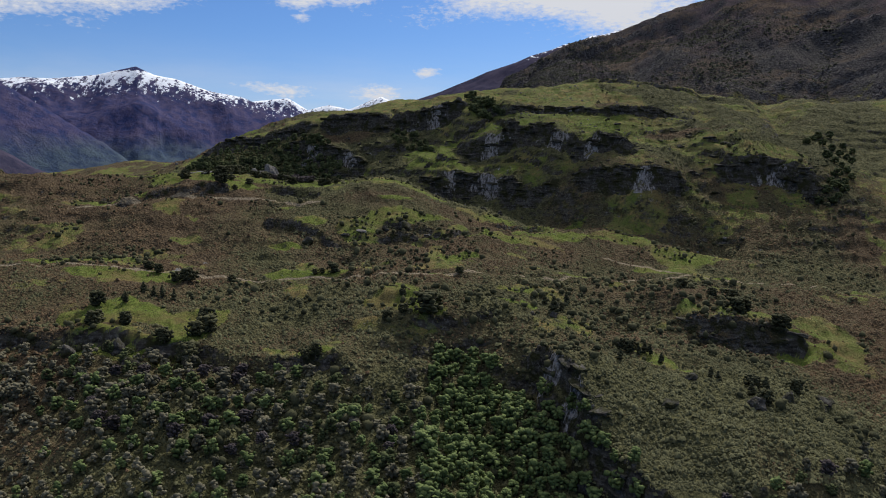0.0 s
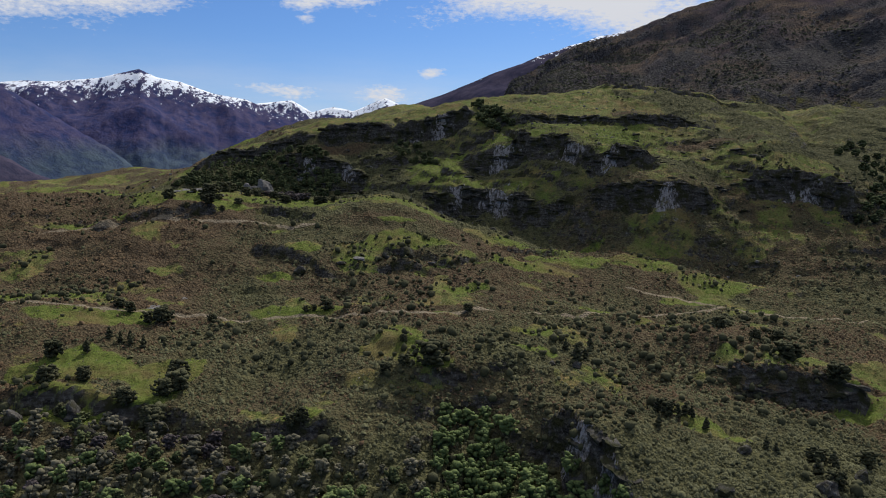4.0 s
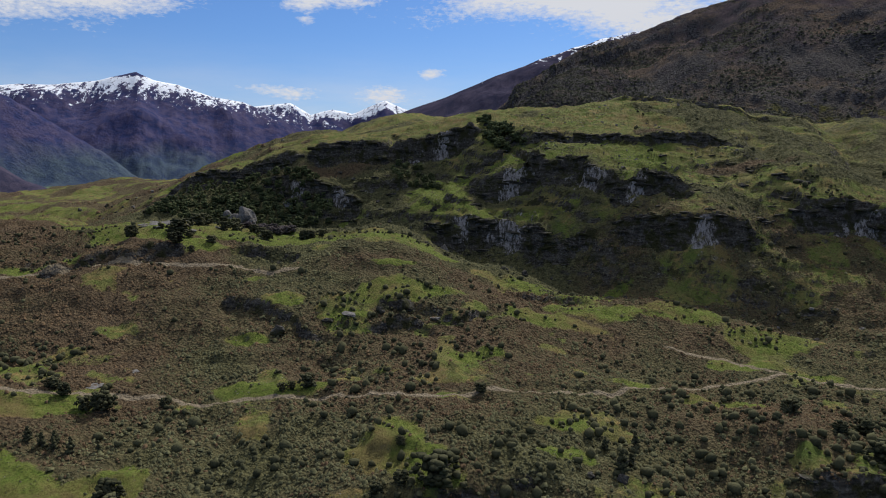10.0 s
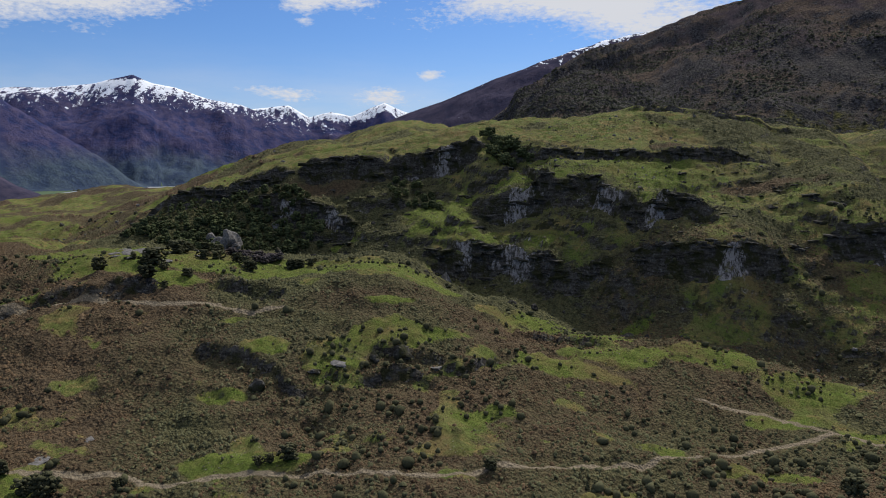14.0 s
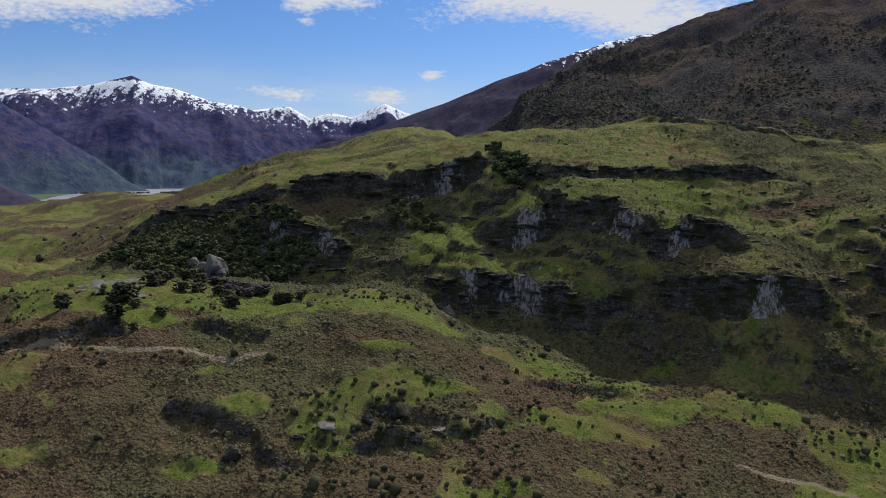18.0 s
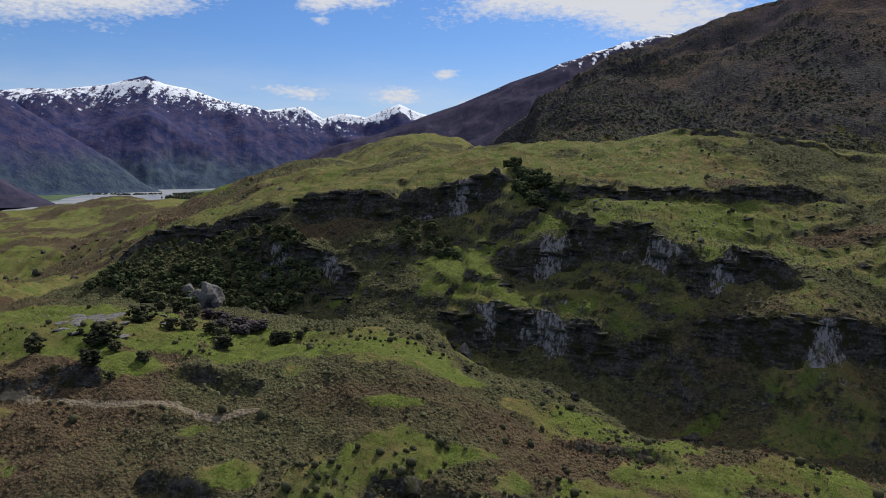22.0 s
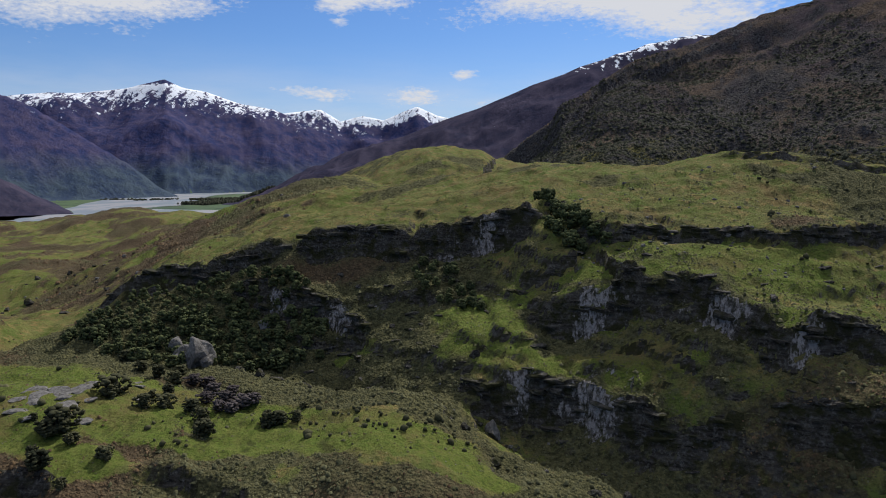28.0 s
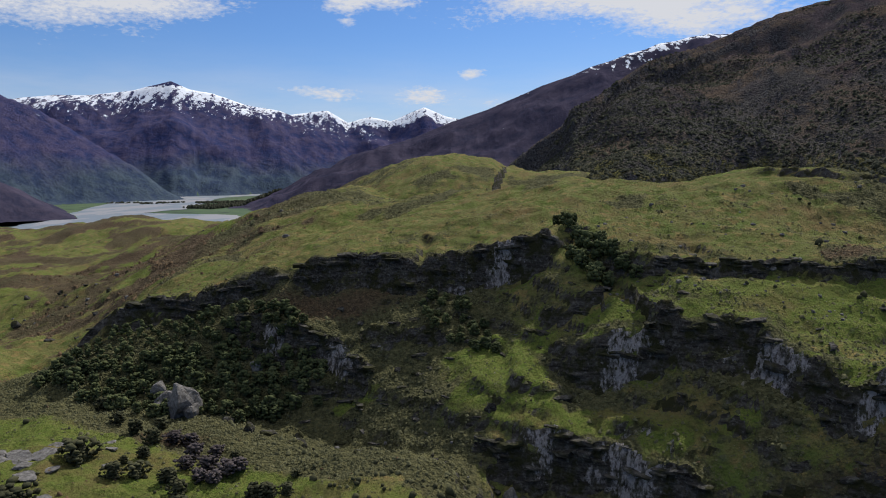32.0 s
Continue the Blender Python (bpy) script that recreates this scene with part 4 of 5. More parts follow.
def tree(name, label, category, shape, leaves, seed, count=36):
    """A tree or bush one metre tall: a trunk with limbs, and a crown of many ragged clumps. shape: round, cone or bare."""
    rng = np.random.default_rng(seed)
    top = tagged(new(name), label, category)
    bm = bmesh.new()
    trunk_mesh(bm, 1.0, 0.05, 4)
    part("trunk", bm, BARK, top, "short dark trunk with limbs")
    at, size = [], []
    for k in range(count):
        a, u = rng.uniform(0, 6.283), rng.uniform(0, 1)
        if shape == "cone":
            z = 0.12 + 0.85 * u
            r = 0.24 * (1.02 - z) ** 0.8 * math.sqrt(rng.uniform(0.2, 1))
            s = 0.06 + 0.09 * (1 - z)
        else:
            z = 0.1 + 0.74 * u
            lobe = 0.75 + 0.3 * math.sin(a * 3 + seed) + 0.15 * math.sin(a * 5 + seed * 2)
            r = 0.5 * lobe * math.sqrt(max(0.05, 1 - ((z - 0.45) / 0.52) ** 2)) * rng.uniform(0.4, 0.92)
            s = rng.uniform(0.09, 0.17) * (36 / count) ** 0.36
        at.append((r * math.cos(a), r * math.sin(a), z))
        size.append(s)
    me = clumps("crown", np.array(at), np.array(size), rng.uniform(0.7, 1.15, count), leaves, 0.55)
    crown = new("crown", me)
    crown.parent = top
    return top


def plant(models, rows, group, wide=(0.9, 1.2)):
    """Copies of the models at rows of (x, y, height)."""
    zs = height([r[0] for r in rows], [r[1] for r in rows])
    for k, ((x, y, tall), z) in enumerate(zip(rows, zs)):
        w = dice.uniform(*wide) * tall
        m = Matrix.Translation((x, y, float(z) - 0.2)) @ pose(0, 0, 0, 0, 0, dice.uniform(0, 360)) @ Matrix.Diagonal((w, w, tall, 1))
        tagged(copy_thing(models[k % len(models)], m), group=group)


def drop_models(models):
    for ob in models:
        for o in (*ob.children_recursive, ob):
            bpy.data.objects.remove(o)


def scatter(n, x0, x1, y0, y1, apart):
    """Up to n places in a box, none nearer to another than `apart`."""
    got, cells = [], {}
    for _ in range(n * 6):
        if len(got) >= n:
            break
        x, y = dice.uniform(x0, x1), dice.uniform(y0, y1)
        i, j = int(x // apart), int(y // apart)
        if any((x - p) ** 2 + (y - q) ** 2 < apart * apart for a in (-1, 0, 1) for b in (-1, 0, 1) for p, q in cells.get((i + a, j + b), ())):
            continue
        cells.setdefault((i, j), []).append((x, y))
        got.append((x, y))
    return np.array(got)


# ---------------------------------------------------------------- river
def river():
    m = Nodes("braided_river", 0.6)
    braid = m.noise(1.0, 5, 0.6, m.stretched(0.012, 0.004, 0.01))
    m.colour(m.mix(m.ramp(braid, 0.47, 0.53), (0.25, 0.25, 0.26), (0.16, 0.19, 0.22)))
    outlines = [[(-1127, 2434), (-1405, 3433), (-1388, 3847), (-1171, 4069), (-906, 4532), (-520, 4540), (-760, 3900), (-1010, 3514), (-830, 2520), (-884, 2332)],
                [(-1010, 1500), (-775, 1690), (-600, 1740), (-420, 1640), (-380, 1850), (-560, 2200), (-884, 2332), (-1127, 2434), (-1030, 2150), (-960, 1850), (-1100, 1620)]]
    bm = bmesh.new()
    for outline in outlines:
        edge = []
        for k, (x, y) in enumerate(outline):
            nx, ny = outline[(k + 1) % len(outline)]
            for s in range(8):
                u = s / 8
                px, py = x + (nx - x) * u, y + (ny - y) * u
                edge.append(bm.verts.new((px + 18 * float(grain(np.array(px / 90), np.array(py / 90), 3)), py + 24 * float(grain(np.array(px / 70), np.array(py / 70), 4)), FLOOR + 1.0)))
        face = bm.faces.new(edge)
        if face.normal.z < 0 or face.calc_area() == 0:
            face.normal_update()
    bmesh.ops.triangulate(bm, faces=bm.faces[:])
    bmesh.ops.recalc_face_normals(bm, faces=bm.faces[:])
    for f in bm.faces:
        if f.normal.z < 0:
            f.normal_flip()
    ob = part("river", bm, m.mat, smooth_faces=False)
    return tagged(ob, "pale grey braided river in its wide gravel bed", "river", kind="structure")


river()

# ---------------------------------------------------------------- low scrub and bracken
RIM_X, RIM_Y = (-180, -103, -56, -28, -4, 12, 20, 44), (238, 240, 235, 227, 222, 240, 246, 236)


def undergrowth():
    n = 262000
    y = 165 + 460 * dice.uniform(0, 1, n) ** 1.25
    x = dice.uniform(-1, 1, n) * (0.70 * np.minimum(y, 420) + 20)
    h, kind, _ = land(x, y)
    g, brown, bare, track = covering(x, y, h)
    odds = 0.9 * smooth(0.6, 0.4, g + dice.normal(0, 0.09, n)) + 0.04 + 0.1 * smooth(440, 470, y) + 0.35 * smooth(40, 80, x) * smooth(370, 400, y) * smooth(520, 480, y)
    odds = odds * (1 - 0.65 * smooth(0, -6, y - np.interp(x, RIM_X, RIM_Y)) * smooth(70, 50, x)) 
    odds = odds * (track < 0.06) * (0.5 + 0.5 * smooth(-0.35, 0.1, fractal(x / 9, y / 9, 2, 19)))
    keep = dice.uniform(0, 1, n) < odds
    x, y, h, brown, g = x[keep], y[keep], h[keep], brown[keep], g[keep]
    hx, hy = land(x + 1.5, y)[0], land(x, y + 1.5)[0]
    keep = dice.uniform(0, 1, len(x)) < smooth(2.0, 1.2, np.hypot(hx - h, hy - h) / 1.5)
    x, y, h, brown, g = x[keep], y[keep], h[keep], brown[keep], g[keep]
    n = len(x)
    tan = brown + dice.normal(0, 0.2, n) > 0.55
    r = np.clip(dice.lognormal(-1.12, 0.42, n), 0.18, 1.1) * np.where(tan, 0.85, 1.0) * (1 - 0.1 * smooth(430, 520, y))
    far = dice.uniform(0, 1, (2, 17000))
    fy = 585 + 420 * far[0] ** 1.2
    fx = -40 - 60 * smooth(700, 600, fy) + (far[1] - 1) * 0.58 * fy + 90 * smooth(640, 720, fy)
    fh, fkind, _ = land(fx, fy)
    fg, fbrown, _, _ = covering(fx, fy, fh)
    ok = dice.uniform(0, 1, len(fx)) < smooth(0.5, 0.25, fg) * smooth(-0.1, 0.3, fractal(fx / 28, fy / 28, 3, 20)) + 0.02
    x, y, h = np.r_[x, fx[ok]], np.r_[y, fy[ok]], np.r_[h, fh[ok]]
    r, tan = np.r_[r, np.clip(dice.lognormal(-0.35, 0.45, int(ok.sum())), 0.4, 1.8)], np.r_[tan, fbrown[ok] > 0.5]
    at = np.stack([x, y, h + 0.25 * r], 1)
    for name, pick, leaves, label in (("bracken", tan, LEAF_BROWN, "low rusty brown bracken covering the slopes"), ("scrub", ~tan, LEAF_OLIVE, "low olive-green scrub covering the slopes")):
        ob = new(name, clumps(name, at[pick], r[pick], dice.uniform(0.5, 1.1, int(pick.sum())), leaves, 0.45, True))
        tagged(ob, label, name, kind="stuff")


undergrowth()


def mountain_scrub():
    n = 56000
    x, y = dice.uniform(120, 900, n), dice.uniform(740, 1640, n)
    h, kind, _ = land(x, y)
    keep = (kind == 1) & (dice.uniform(0, 1, n) < smooth(0.3, -0.25, fractal(x / 150, y / 150, 4, 29) + (h - 320) / 420)) & (np.abs(np.arctan2(x, y - 130)) < 0.62)
    x, y, h = x[keep], y[keep], h[keep]
    r = np.clip(dice.lognormal(0.35, 0.4, len(x)), 0.8, 3.2)
    ob = new("mountain_scrub", clumps("mountain_scrub", np.stack([x, y, h + 0.12 * r], 1), r, dice.uniform(0.55, 0.95, len(x)), LEAF_HILL, 0.4, True))
    tagged(ob, "dark scrub clothing the lower mountain side", "scrub", kind="stuff")


mountain_scrub()


def low_bushes():
    n = 20000
    y = 190 + 420 * dice.uniform(0, 1, n)
    x = dice.uniform(-1, 1, n) * (0.68 * np.minimum(y, 400) + 10)
    h, kind, _ = land(x, y)
    g, brown, bare, track = covering(x, y, h)
    odds = np.where(g > 0.5, 0.26 + 0.35 * smooth(0.95, 0.55, g), 0.25) * (track < 0.1) * np.where(y > 470, 0.12, np.where(y < 345, 2.6, 1.9))
    odds = odds * smooth(-0.1, 0.35, fractal(x / 25, y / 25, 3, 23))
    keep = dice.uniform(0, 1, n) < odds
    x, y, h = x[keep], y[keep], h[keep]
    r = np.clip(dice.lognormal(-0.4, 0.4, len(x)), 0.35, 1.6) * np.where(y < 345, 1.2, 1.0)
    ob = new("low_bushes", clumps("low_bushes", np.stack([x, y, h + 0.45 * r], 1), r, dice.uniform(0.8, 1.2, len(x)), LEAF_DARK))
    tagged(ob, "small dark evergreen bushes dotted over grass and scrub", "bushes", kind="stuff")


low_bushes()


def shelterbelts():
    """Dark plantations and hedgerow trees on the valley floor."""
    for x0, y0, x1, y1, wide, n, tall, name, label in (
            (-800, 2560, -640, 2900, 60, 700, 13, "plantation", "dark conifer plantation beside the braided river"), (-930, 2930, -760, 3020, 40, 260, 10, "plantation", "dark conifer plantation beside the braided river"),
            (-1120, 2880, -1000, 3000, 22, 70, 9, "hedgerow", "row of dark trees along the valley fields"), (-1280, 2950, -1150, 2960, 12, 40, 9, "hedgerow", "row of dark trees along the valley fields")):
        u, v = dice.uniform(0, 1, n), dice.uniform(-1, 1, n)
        long = math.hypot(x1 - x0, y1 - y0)
        x, y = x0 + (x1 - x0) * u + wide * v * (y1 - y0) / long, y0 + (y1 - y0) * u - wide * v * (x1 - x0) / long
        h, r = height(x, y), dice.uniform(0.3, 0.55, n) * tall
        tagged(new(name, clumps(name, np.stack([x, y, np.maximum(h, FLOOR) + 0.7 * r], 1), r, np.full(n, 1.2), LEAF_HILL, 0.3, True)), label, "trees", kind="stuff")


shelterbelts()

# ---------------------------------------------------------------- trees and large bushes
round_bushes = [tree("round_bush", "dense dark evergreen bush standing in the scrub", "bush", "round", LEAF_DARK, s, 130) for s in (1, 2, 3)]
shrubs = [tree("dark_shrub", "dark evergreen shrub crowding the steep lower slope", "shrub", "round", LEAF_SHRUB, s, 30) for s in (11, 12, 13)]
evergreens = [tree("evergreen_tree", "dark green tree in the wood below the cliff", "tree", "round", LEAF_MID, s, 54) for s in (14, 15, 16)]
cones = [tree("conical_tree", "slender dark conical tree standing in the scrub", "tree", "cone", LEAF_DARK, s) for s in (4, 5)]
leafy = [tree("leafy_tree", "bright green broadleaf tree crowding the gully", "tree", "round", LEAF_GREEN, s) for s in (6, 7, 8)]
bare = [tree("bare_bush", "leafless grey twiggy bush on the grassy knoll", "bush", "round", LEAF_GREY, s, 110) for s in (9, 10)]

BUSHES = [(-30, 319, 5.2), (26, 305, 3.5), (-73, 307, 3.4), (-38, 316, 3.0), (-35, 317, 3.0), (-89, 303, 6.5), (-95, 303, 5.0), (-127, 430, 6.5), (-103, 419, 6.2), (-92, 462, 5.5), (-89, 428, 4.4),
          (-95, 415, 3.7), (-117, 443, 2.9), (-107, 424, 3.9), (-101, 433, 4.0), (122, 297, 5.7), (-104, 309, 4.7), (-109, 313, 4.0), (10, 256, 9.0), (-90, 302, 6.4), (-71, 259, 8.0)]
BUSHES_MORE = [(134, 271, 7.0), (140, 288, 6.0), (129, 282, 4.2), (-5, 255, 4.2), (1, 257, 3.9), (1, 272, 3.2), (-112, 265, 6.5), (-107, 251, 6.0), (-97, 253, 5.5), (-68, 251, 7.0), (-71, 246, 6.0), (-80, 241, 5.5),
               (-71, 237, 8.0), (-97, 240, 5.0), (137, 272, 6.6), (145, 258, 7.0), (123, 301, 4.8), (-28, 231, 5.0), (-31, 232, 4.0), (78, 233, 5.0), (112, 213, 5.0), (128, 216, 6.0), (109, 200, 5.2), (-72, 238, 6.0)]
KNOLL_BUSHES = [(-106, 470, 8.0), (-125, 525, 5.0), (-93, 471, 3.0), (-101, 497, 5.5), (-92, 490, 6.0), (-89, 476, 4.0), (-86, 464, 5.0), (-71, 456, 5.5), (-76, 462, 5.0), (-67, 447, 5.5), (-50, 457, 6.0), (-47, 458, 5.0), (-41, 457, 4.0), (-107, 439, 8.0), (-109, 436, 6.0), (-41, 469, 2.5), (-63, 483, 3.0), (-113, 511, 4.5), (-96, 508, 4.5), (-158, 541, 5.0)]
plant(round_bushes, BUSHES, "dark bushes by the track", (1.0, 1.5))
plant(round_bushes, BUSHES_MORE, "dark bushes on the shelf", (1.0, 1.4))
plant(round_bushes, KNOLL_BUSHES, "dark bushes on the knoll", (1.1, 1.6))
CONES = [(59, 265, 7.0), (67, 279, 5.6), (58, 278, 4.0), (63, 270, 4.3), (60, 268, 5.0), (-88, 278, 5.0), (-93, 280, 3.9), (-82, 281, 3.5), (-100, 280, 4.4), (-96, 279, 4.4), (-92, 277, 3.9), (-103, 269, 4.0), (53, 300, 2.8), (51, 300, 2.8),
         (76, 235, 4.6), (84, 234, 4.0), (85, 232, 3.7), (81, 232, 3.7), (100, 217, 3.6), (101, 214, 3.6), (114, 209, 4.6), (108, 206, 4.1), (87, 226, 3.5), (72, 223, 3.6)]
plant(cones, CONES, "slender dark trees", (0.9, 1.3))
plant(bare, [(-76, 483, 5.5), (-68, 471, 5.5), (-75, 473, 4.5), (-62, 470, 5.5), (-68, 464, 4.5), (-59, 472, 4.5), (-70, 486, 4.5), (-81, 494, 4.5), (-86, 493, 4.5), (-64, 464, 4.5)], "bare grey bushes", (1.1, 1.6))
plant(evergreens, [(57, 581, 6.5), (58, 574, 7.0), (60, 568, 7.5), (61, 562, 7.8), (63, 556, 8.4), (65, 549, 8.6), (69, 543, 8.4), (62, 540, 7.4), (58, 546, 8.0), (72, 539, 7.0), (54, 584, 5.6), (61, 536, 7.0), (66, 536, 6.4), (76, 534, 6.0), (55, 553, 6.5), (67, 553, 6.6)], "trees in the notch", (0.95, 1.2))


def woods():
    """The thickets: nearest trees one by one, the rest massed."""
    mass_at, mass_r, mass_kind = [], [], []

    def fill(n, x0, x1, y0, y1, apart, single, models, group, tall, fits, dark):
        spots_ = scatter(n, x0, x1, y0, y1, apart)
        spots_ = spots_[fits(spots_[:, 0], spots_[:, 1])]
        order = np.argsort(np.abs(spots_[:, 1] - single[1]) + 0.3 * np.abs(spots_[:, 0]))
        chosen = spots_[order[: single[0]]]
        plant(models, [(x, y, dice.uniform(*tall)) for x, y in chosen], group, (0.9, 1.25))
        rest = spots_[order[single[0]:]]
        if not len(rest):
            return
        z = height(rest[:, 0], rest[:, 1])
        for (x, y), h in zip(rest, z):
            t = dice.uniform(*tall)
            for _ in range(12):
                a, u = dice.uniform(0, 6.283), dice.uniform(0.25, 0.85)
                d = 0.42 * t * dice.uniform(0.2, 1) * (1.15 - u)
                mass_at.append((x + d * math.cos(a), y + d * math.sin(a), h + u * t))
                mass_r.append(t * dice.uniform(0.1, 0.19))
                mass_kind.append(2 if models is evergreens else 1 if dark else 0)

    rim = lambda x: np.interp(x, RIM_X, RIM_Y)
    fill(420, -2, 62, 140, 246, 3.3, (230, 230), leafy, "green gully trees", (3.6, 5.8), lambda x, y: (np.abs(x - np.interp(y, [140, 200, 246], [40, 28, 20])) < np.interp(y, [140, 200, 246], [34, 24, 8])) & (y < 246), False)
    fill(620, -175, 6, 150, 240, 3.7, (230, 232), shrubs + shrubs[:2] + leafy[:1] + bare[:1] + evergreens[:2], "dark shrubs under the rim", (2.6, 5.0), lambda x, y: y < rim(x) - 1, True)
    fill(130, 80, 190, 140, 186, 4.2, (70, 186), shrubs + leafy[:1] + bare[:1] + evergreens[:1], "dark shrubs under the bluff", (2.6, 4.8), lambda x, y: y < 190 - 0.35 * np.abs(x - 150), True)
    fill(90, -100, 0, 150, 222, 4.4, (60, 210), leafy, "green trees under the rim", (3.2, 5.0), lambda x, y: y < rim(x) - 14, False)
    fill(330, -158, -44, 520, 576, 3.6, (150, 530), evergreens, "trees under the long cliff", (3.6, 6.5), lambda x, y: (y < np.interp(x, [-158, -110, -60, -44], [566, 574, 560, 545])) & (y > np.interp(x, [-158, -110, -70, -44], [535, 520, 522, 530])), False)
    fill(110, -6, 44, 515, 560, 3.6, (70, 530), evergreens, "trees below the notch", (3.0, 5.2), lambda x, y: (y > 548 - 0.8 * (x + 6)) & (x + 0.4 * (y - 515) < 30), False)
    at, r, kind = np.array(mass_at), np.array(mass_r), np.array(mass_kind)
    for name, k, leaves, label in (("dark_thicket", 1, LEAF_SHRUB, "dense dark thicket on the steep lower slope"), ("green_thicket", 0, LEAF_GREEN, "dense green broadleaf thicket"),
                                   ("evergreen_thicket", 2, LEAF_MID, "dense dark evergreen wood under the cliff")):
        pick = kind == k
        if pick.any():
            tagged(new(name, clumps(name, at[pick], r[pick], np.full(int(pick.sum()), 0.85), leaves, 0.4)), label, "thicket", kind="stuff")


woods()
EAST_TREES = [(319, 537, 4.7), (318, 522, 5.5), (323, 518, 6.2), (323, 509, 5.1), (328, 507, 4.7), (318, 486, 5.5), (287, 466, 6.2), (289, 460, 5.1), (293, 458, 4.7), (293, 452, 5.5), (280, 442, 6.2), (271, 434, 5.1), (276, 433, 4.7), (277, 429, 5.5), (264, 426, 6.2), (264, 419, 5.1), (269, 422, 4.7), (257, 422, 5.5), (327, 543, 6.2), (338, 517, 5.1), (292, 445, 4.7), (307, 524, 5.5), (337, 544, 6.2), (338, 528, 5.1), (282, 436, 4.7), (270, 429, 5.5)]
plant(evergreens, EAST_TREES, "trees in the eastern gully", (1.0, 1.4))
drop_models(round_bushes + shrubs + evergreens + cones + leafy + bare)


# ---------------------------------------------------------------- rocks
def boulder(name, label, seed, tall=0.8, stone=None):
    """A broken block of rock about one metre across."""
    rng = np.random.default_rng(seed)
    bm = bmesh.new()
    bmesh.ops.create_icosphere(bm, subdivisions=3, radius=0.6)
    cuts = [(Vector(rng.normal(0, 1, 3)).normalized(), rng.uniform(0.28, 0.5)) for _ in range(16)]
    for v in bm.verts:
        for way, far in cuts:
            over = v.co.dot(way) - far
            if over > 0:
                v.co -= way * over * 0.92
        v.co += v.co * 0.3 * noise.noise(v.co * 3.1 + Vector((seed, 0, 0)))
        v.co.z *= tall
    return tagged(part(name, bm, stone or ROCK, None, "", False), label, "rock")


blocks = [boulder("boulder", "weathered grey schist boulder lying on the slope", s, t) for s, t in ((21, 0.8), (22, 0.6), (23, 1.0), (24, 0.7))]


pillars = [boulder("rock_outcrop", "tall grey rock outcrop rising out of the trees", q, t, PALE_ROCK) for q, t in ((31, 1.25), (35, 1.1), (38, 0.9))]
slabs = [boulder("rock_slab", "flat pale grey rock slab in the grass", s, 0.3, PALE_ROCK) for s in (41, 42)]
stones = [boulder("stone", "pale grey stone lying in the grass", s, t, PALE_ROCK) for s, t in ((51, 0.6), (52, 0.8))]


def lay(models, rows, group, deep=0.25):
    zs = height([r[0] for r in rows], [r[1] for r in rows])
    for k, ((x, y, size), z) in enumerate(zip(rows, zs)):
        m = Matrix.Translation((x, y, float(z) + size * (0.3 - deep))) @ pose(0, 0, 0, dice.uniform(-12, 12), dice.uniform(-12, 12), dice.uniform(0, 360)) @ Matrix.Diagonal((size * dice.uniform(0.9, 1.3), size, size, 1))
        tagged(copy_thing(models[k % len(models)], m), group=group)


lay(blocks, [(2, 371, 8.0), (22, 443, 4.4), (-8, 368, 3.7), (-28, 362, 4.2), (-46, 356, 6.5), (51, 436, 4.0), (62, 439, 3.6), (100, 423, 6.0), (76, 421, 2.8), (-77, 519, 4.7), (-65, 505, 4.6), (-60, 509, 4.8), (-40, 561, 3.2), (-31, 553, 3.4), (19, 497, 4.2),
             (-25, 544, 2.6), (-15, 532, 2.9), (-160, 547, 6.0), (-95, 240, 7.0), (-82, 239, 8.0), (-70, 236, 7.0), (-60, 234, 5.0), (-110, 236, 6.0), (-128, 222, 7.0), (-45, 214, 6.0), (-88, 232, 5.0), (-14, 205, 5.0), (78, 196, 5.0), (104, 196, 6.0), (92, 214, 4.0), (120, 206, 4.5), (134, 210, 5.0), (58, 262, 3.4), (50, 264, 3.0)], "boulders")
lay(pillars, [(-95, 523, 14.0), (-103, 528, 11.0), (-90, 519, 7.0), (-108, 535, 8.0), (-72, 546, 5.0), (-118, 541, 5.0), (24, 474, 6.5)], "rock outcrops", 0.12)
wild = scatter(240, -330, -90, 585, 900, 7.0)
wild = wild[fractal(wild[:, 0] / 60, wild[:, 1] / 60, 3, 27) > 0.0]
lay(blocks + stones, [(x, y, float(np.clip(dice.lognormal(1.0, 0.45), 1.2, 7.0))) for x, y in wild], "rocks on the far slopes", 0.3)
strewn = np.r_[scatter(130, 60, 220, 496, 534, 3.0), scatter(90, 70, 230, 545, 625, 5.0)]
strewn = strewn[fractal(strewn[:, 0] / 26, strewn[:, 1] / 26, 3, 28) > -0.05]
lay(stones, [(x, y, float(np.clip(dice.lognormal(0.2, 0.4), 0.7, 2.6))) for x, y in strewn], "grey stones strewn over the grass", 0.3)
lay(slabs, [(-122, 468, 9.0), (-128, 464, 8.0), (-116, 471, 6.5), (-132, 470, 8.0), (-125, 473, 7.0), (-119, 464, 6.0), (-114, 457, 7.0), (-128, 452, 8.0), (-117, 479, 5.0), (-105, 488, 5.0), (-100, 478, 4.0), (-134, 462, 6.0), (-104, 446, 4.5), (-120, 444, 5.0), (-96, 468, 4.0), (-126, 459, 5.0), (-109, 461, 4.0), (-20, 366, 6.0), (14, 366, 5.0), (-90, 330, 5.0), (-98, 318, 5.0)], "rock slabs", 0.32)
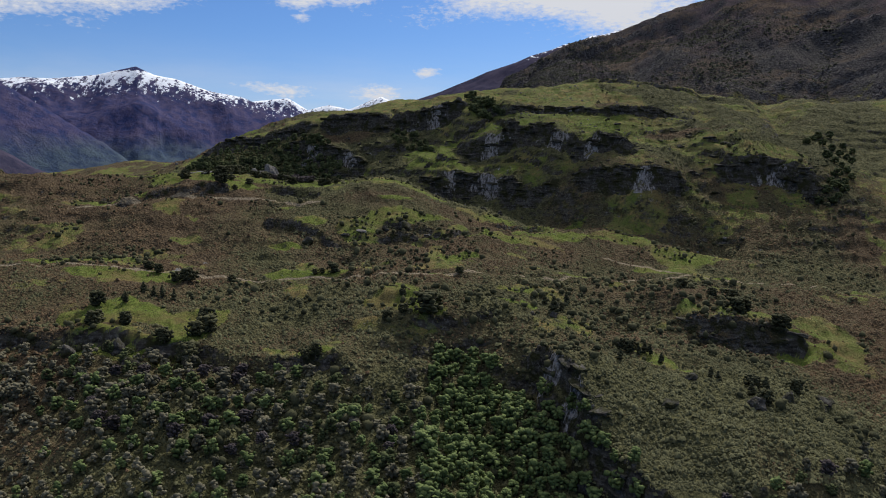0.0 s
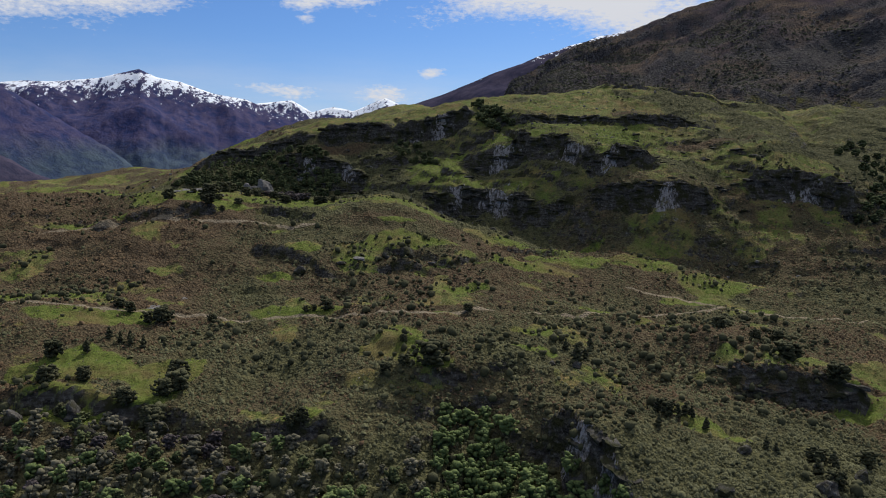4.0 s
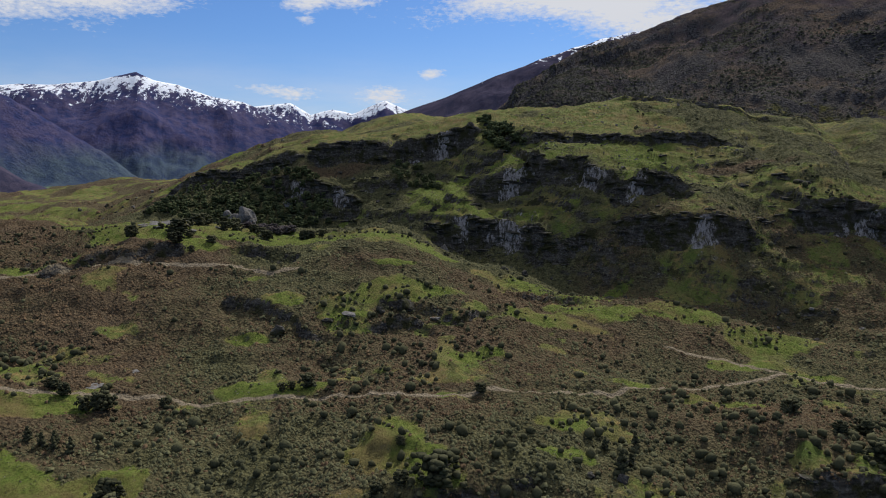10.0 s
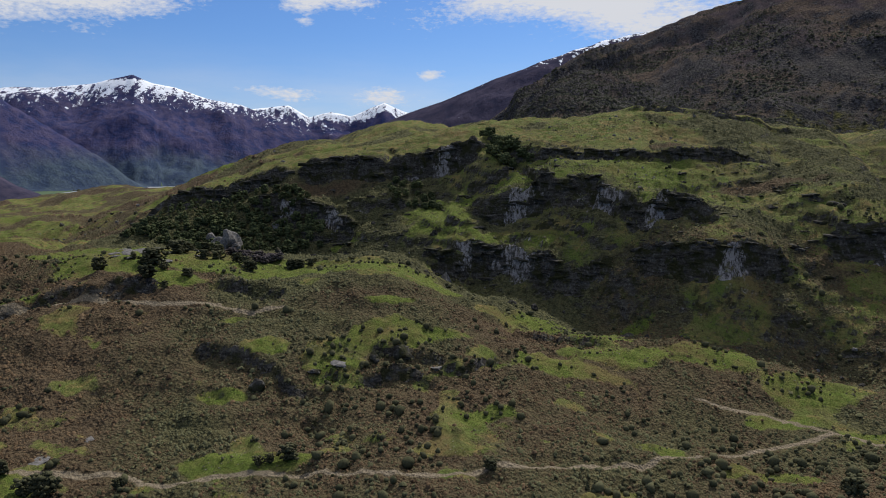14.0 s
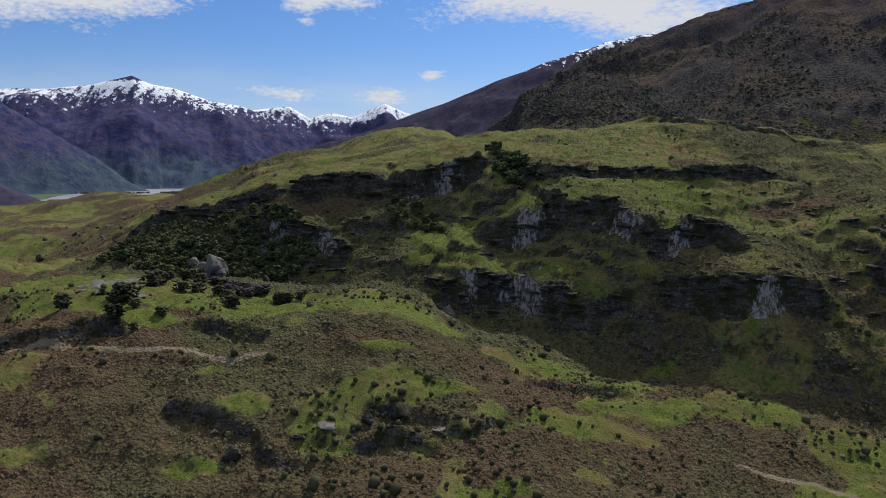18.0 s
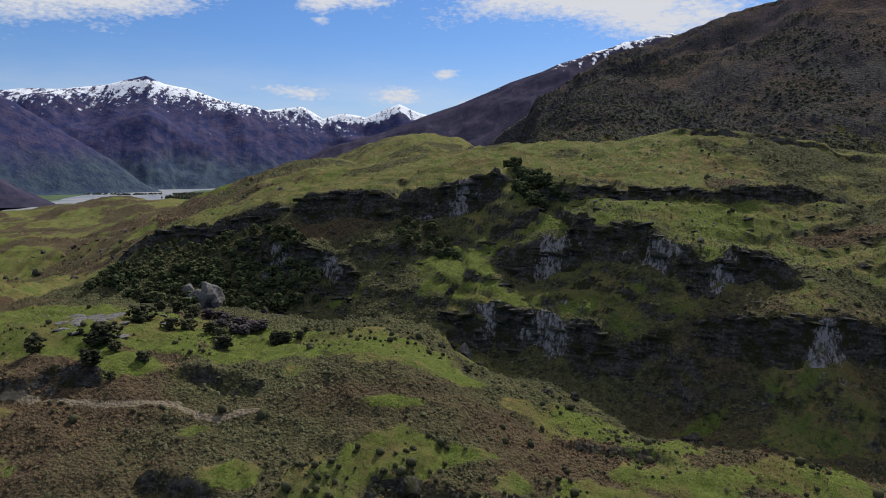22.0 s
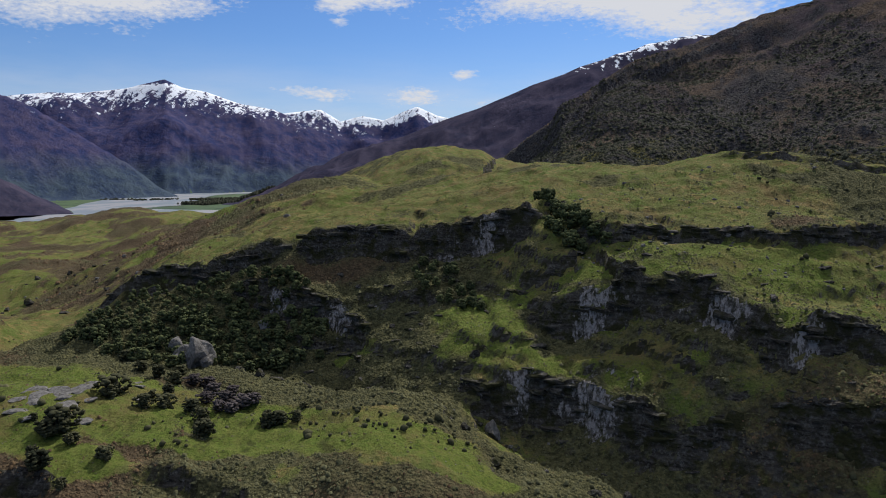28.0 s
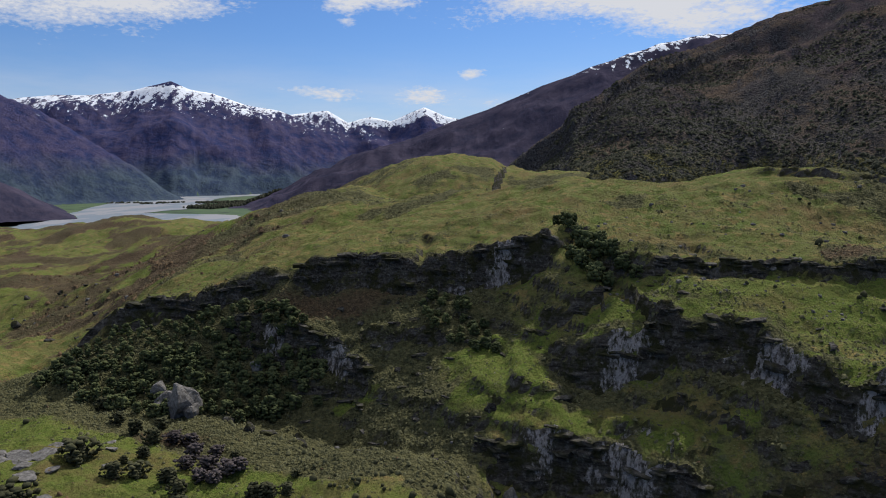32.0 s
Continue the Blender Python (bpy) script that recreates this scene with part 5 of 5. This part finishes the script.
def ledge_mesh(seed):
    """A level bed of rock, one metre long, with a broken front and an undercut foot."""
    rng = np.random.default_rng(seed)
    bm = bmesh.new()
    cols, rows = 9, 4
    grid = []
    for j in range(rows):
        line = []
        for i in range(cols):
            x = (i / (cols - 1) - 0.5) * 1.1
            front = -0.20 * (1 - (2 * x / 1.1) ** 4) * rng.uniform(0.55, 1.25)
            deep = (0.6, 1.1, 0.9, 0.35)[j]
            z = (0.11, 0.07, -0.06, -0.13)[j] + rng.uniform(-0.025, 0.025) - (0.07 * abs(2 * x / 1.1) ** 3 if j < 2 else 0)
            line.append(bm.verts.new((x, front * deep, z)))
        grid.append(line)
    back = [[bm.verts.new((v.co.x, 0.32, v.co.z + dz)) for v in grid[j]] for j, dz in ((0, 0.03), (rows - 1, -0.05))]
    loops = [back[0]] + grid + [back[1]]
    for a, b in zip(loops, loops[1:]):
        for i in range(cols - 1):
            bm.faces.new((a[i], b[i], b[i + 1], a[i + 1]))
    me = bpy.data.meshes.new("ledge")
    bmesh.ops.recalc_face_normals(bm, faces=bm.faces[:])
    bm.to_mesh(me)
    bm.free()
    me.materials.append(ROCK)
    return me


def bluffs():
    """Beds of rock standing out of the cliff faces."""
    beds = [ledge_mesh(s) for s in range(60, 66)]
    n = 4000
    x, y = dice.uniform(-60, 220, n), dice.uniform(430, 560, n)
    h, hx, hy = height(x, y), height(x + 1.5, y), height(x, y + 1.5)
    gx, gy = (hx - h) / 1.5, (hy - h) / 1.5
    steep = np.hypot(gx, gy)
    pick = np.where((steep > 0.75) & (fractal(x / 30, y / 30, 3, 24) > -0.15))[0][:170]
    crags = tagged(new("rock_ledges"), "low rock ledges breaking the steep scrubby face", "rock ledges")
    for i in pick:
        ob = new("ledge", beds[int(dice.integers(6))])
        ob.parent = crags
        long = float(np.clip(dice.lognormal(1.4, 0.4), 2.0, 9.0))
        turn = math.degrees(math.atan2(gy[i], gx[i])) - 90
        ob.matrix_basis = Matrix.Translation((x[i], y[i], h[i] + 0.02 * long)) @ pose(0, 0, 0, dice.uniform(-8, 8), dice.uniform(-12, 12), turn + dice.uniform(-25, 25)) @ Matrix.Diagonal((long, long * 0.8, long * dice.uniform(0.5, 1.0), 1))
    for key, (line, drop, reach, face) in CLIFFS.items():
        if drop < 6.5:
            continue
        pts = np.array(line, float)
        legs = np.hypot(*np.diff(pts, axis=0).T)
        mid = pts.mean(0)
        top = tagged(new("rock_bluff"), "dark broken schist bluff with jutting ledges", "rock bluff", group="rock bluffs")
        base = Matrix.Translation((*mid, float(height(*mid)[0])))
        top.matrix_basis = base
        s, total = 3.0, legs.sum()
        while s < total - 3:
            k = int(np.searchsorted(np.cumsum(legs), s))
            u = (s - (np.cumsum(legs)[k] - legs[k])) / legs[k]
            p = pts[k] * (1 - u) + pts[k + 1] * u
            way = (pts[k + 1] - pts[k]) / legs[k]
            out = np.array([way[1], -way[0]])
            off = np.arange(-7, 11, 0.5)
            hs = height(p[0] + out[0] * off, p[1] + out[1] * off)
            fall = hs[:-3] - hs[3:]
            j = int(np.argmax(fall))
            hi, lo = float(hs[max(j - 2, 0)]), float(hs[min(j + 6, len(hs) - 1)])
            long = dice.uniform(5, 11) * (0.6 + 0.03 * drop)
            if fall[j] > 1.5:
                for f in [v for v, odd in ((dice.uniform(0.78, 0.93), 0.75), (dice.uniform(0.25, 0.65), 0.55 if hi - lo > 6 else 0)) if dice.uniform(0, 1) < odd]:
                    z = lo + (hi - lo) * f
                    i = int(np.argmin(np.abs(hs[j:j + 8] - z))) + j
                    q = p + out * (off[i] - 0.3)
                    turn = math.degrees(math.atan2(way[1], way[0])) + dice.uniform(-14, 14)
                    thick = dice.uniform(0.7, 1.2)
                    ob = new("ledge", beds[int(dice.integers(6))])
                    ob.parent = top
                    ob.matrix_basis = base.inverted() @ Matrix.Translation((q[0], q[1], z)) @ pose(0, 0, 0, dice.uniform(-8, 8), dice.uniform(-13, 13), turn) @ Matrix.Diagonal((long, long * dice.uniform(0.5, 0.9), long * thick * 0.75, 1))
            s += long * dice.uniform(0.6, 1.1)


bluffs()
talus = scatter(460, -70, 210, 380, 520, 2.4)
lane = np.interp(talus[:, 0], [-70, -20, 10, 45, 90, 150, 210], [515, 495, 480, 458, 434, 402, 384])
talus = talus[np.abs(talus[:, 1] - lane) < 14]
lay(blocks + stones, [(x, y, float(np.clip(dice.lognormal(0.3, 0.5), 0.7, 3.6))) for x, y in talus], "fallen rocks in the gorge")
for ob in blocks + pillars + slabs + stones:
    bpy.data.objects.remove(ob)
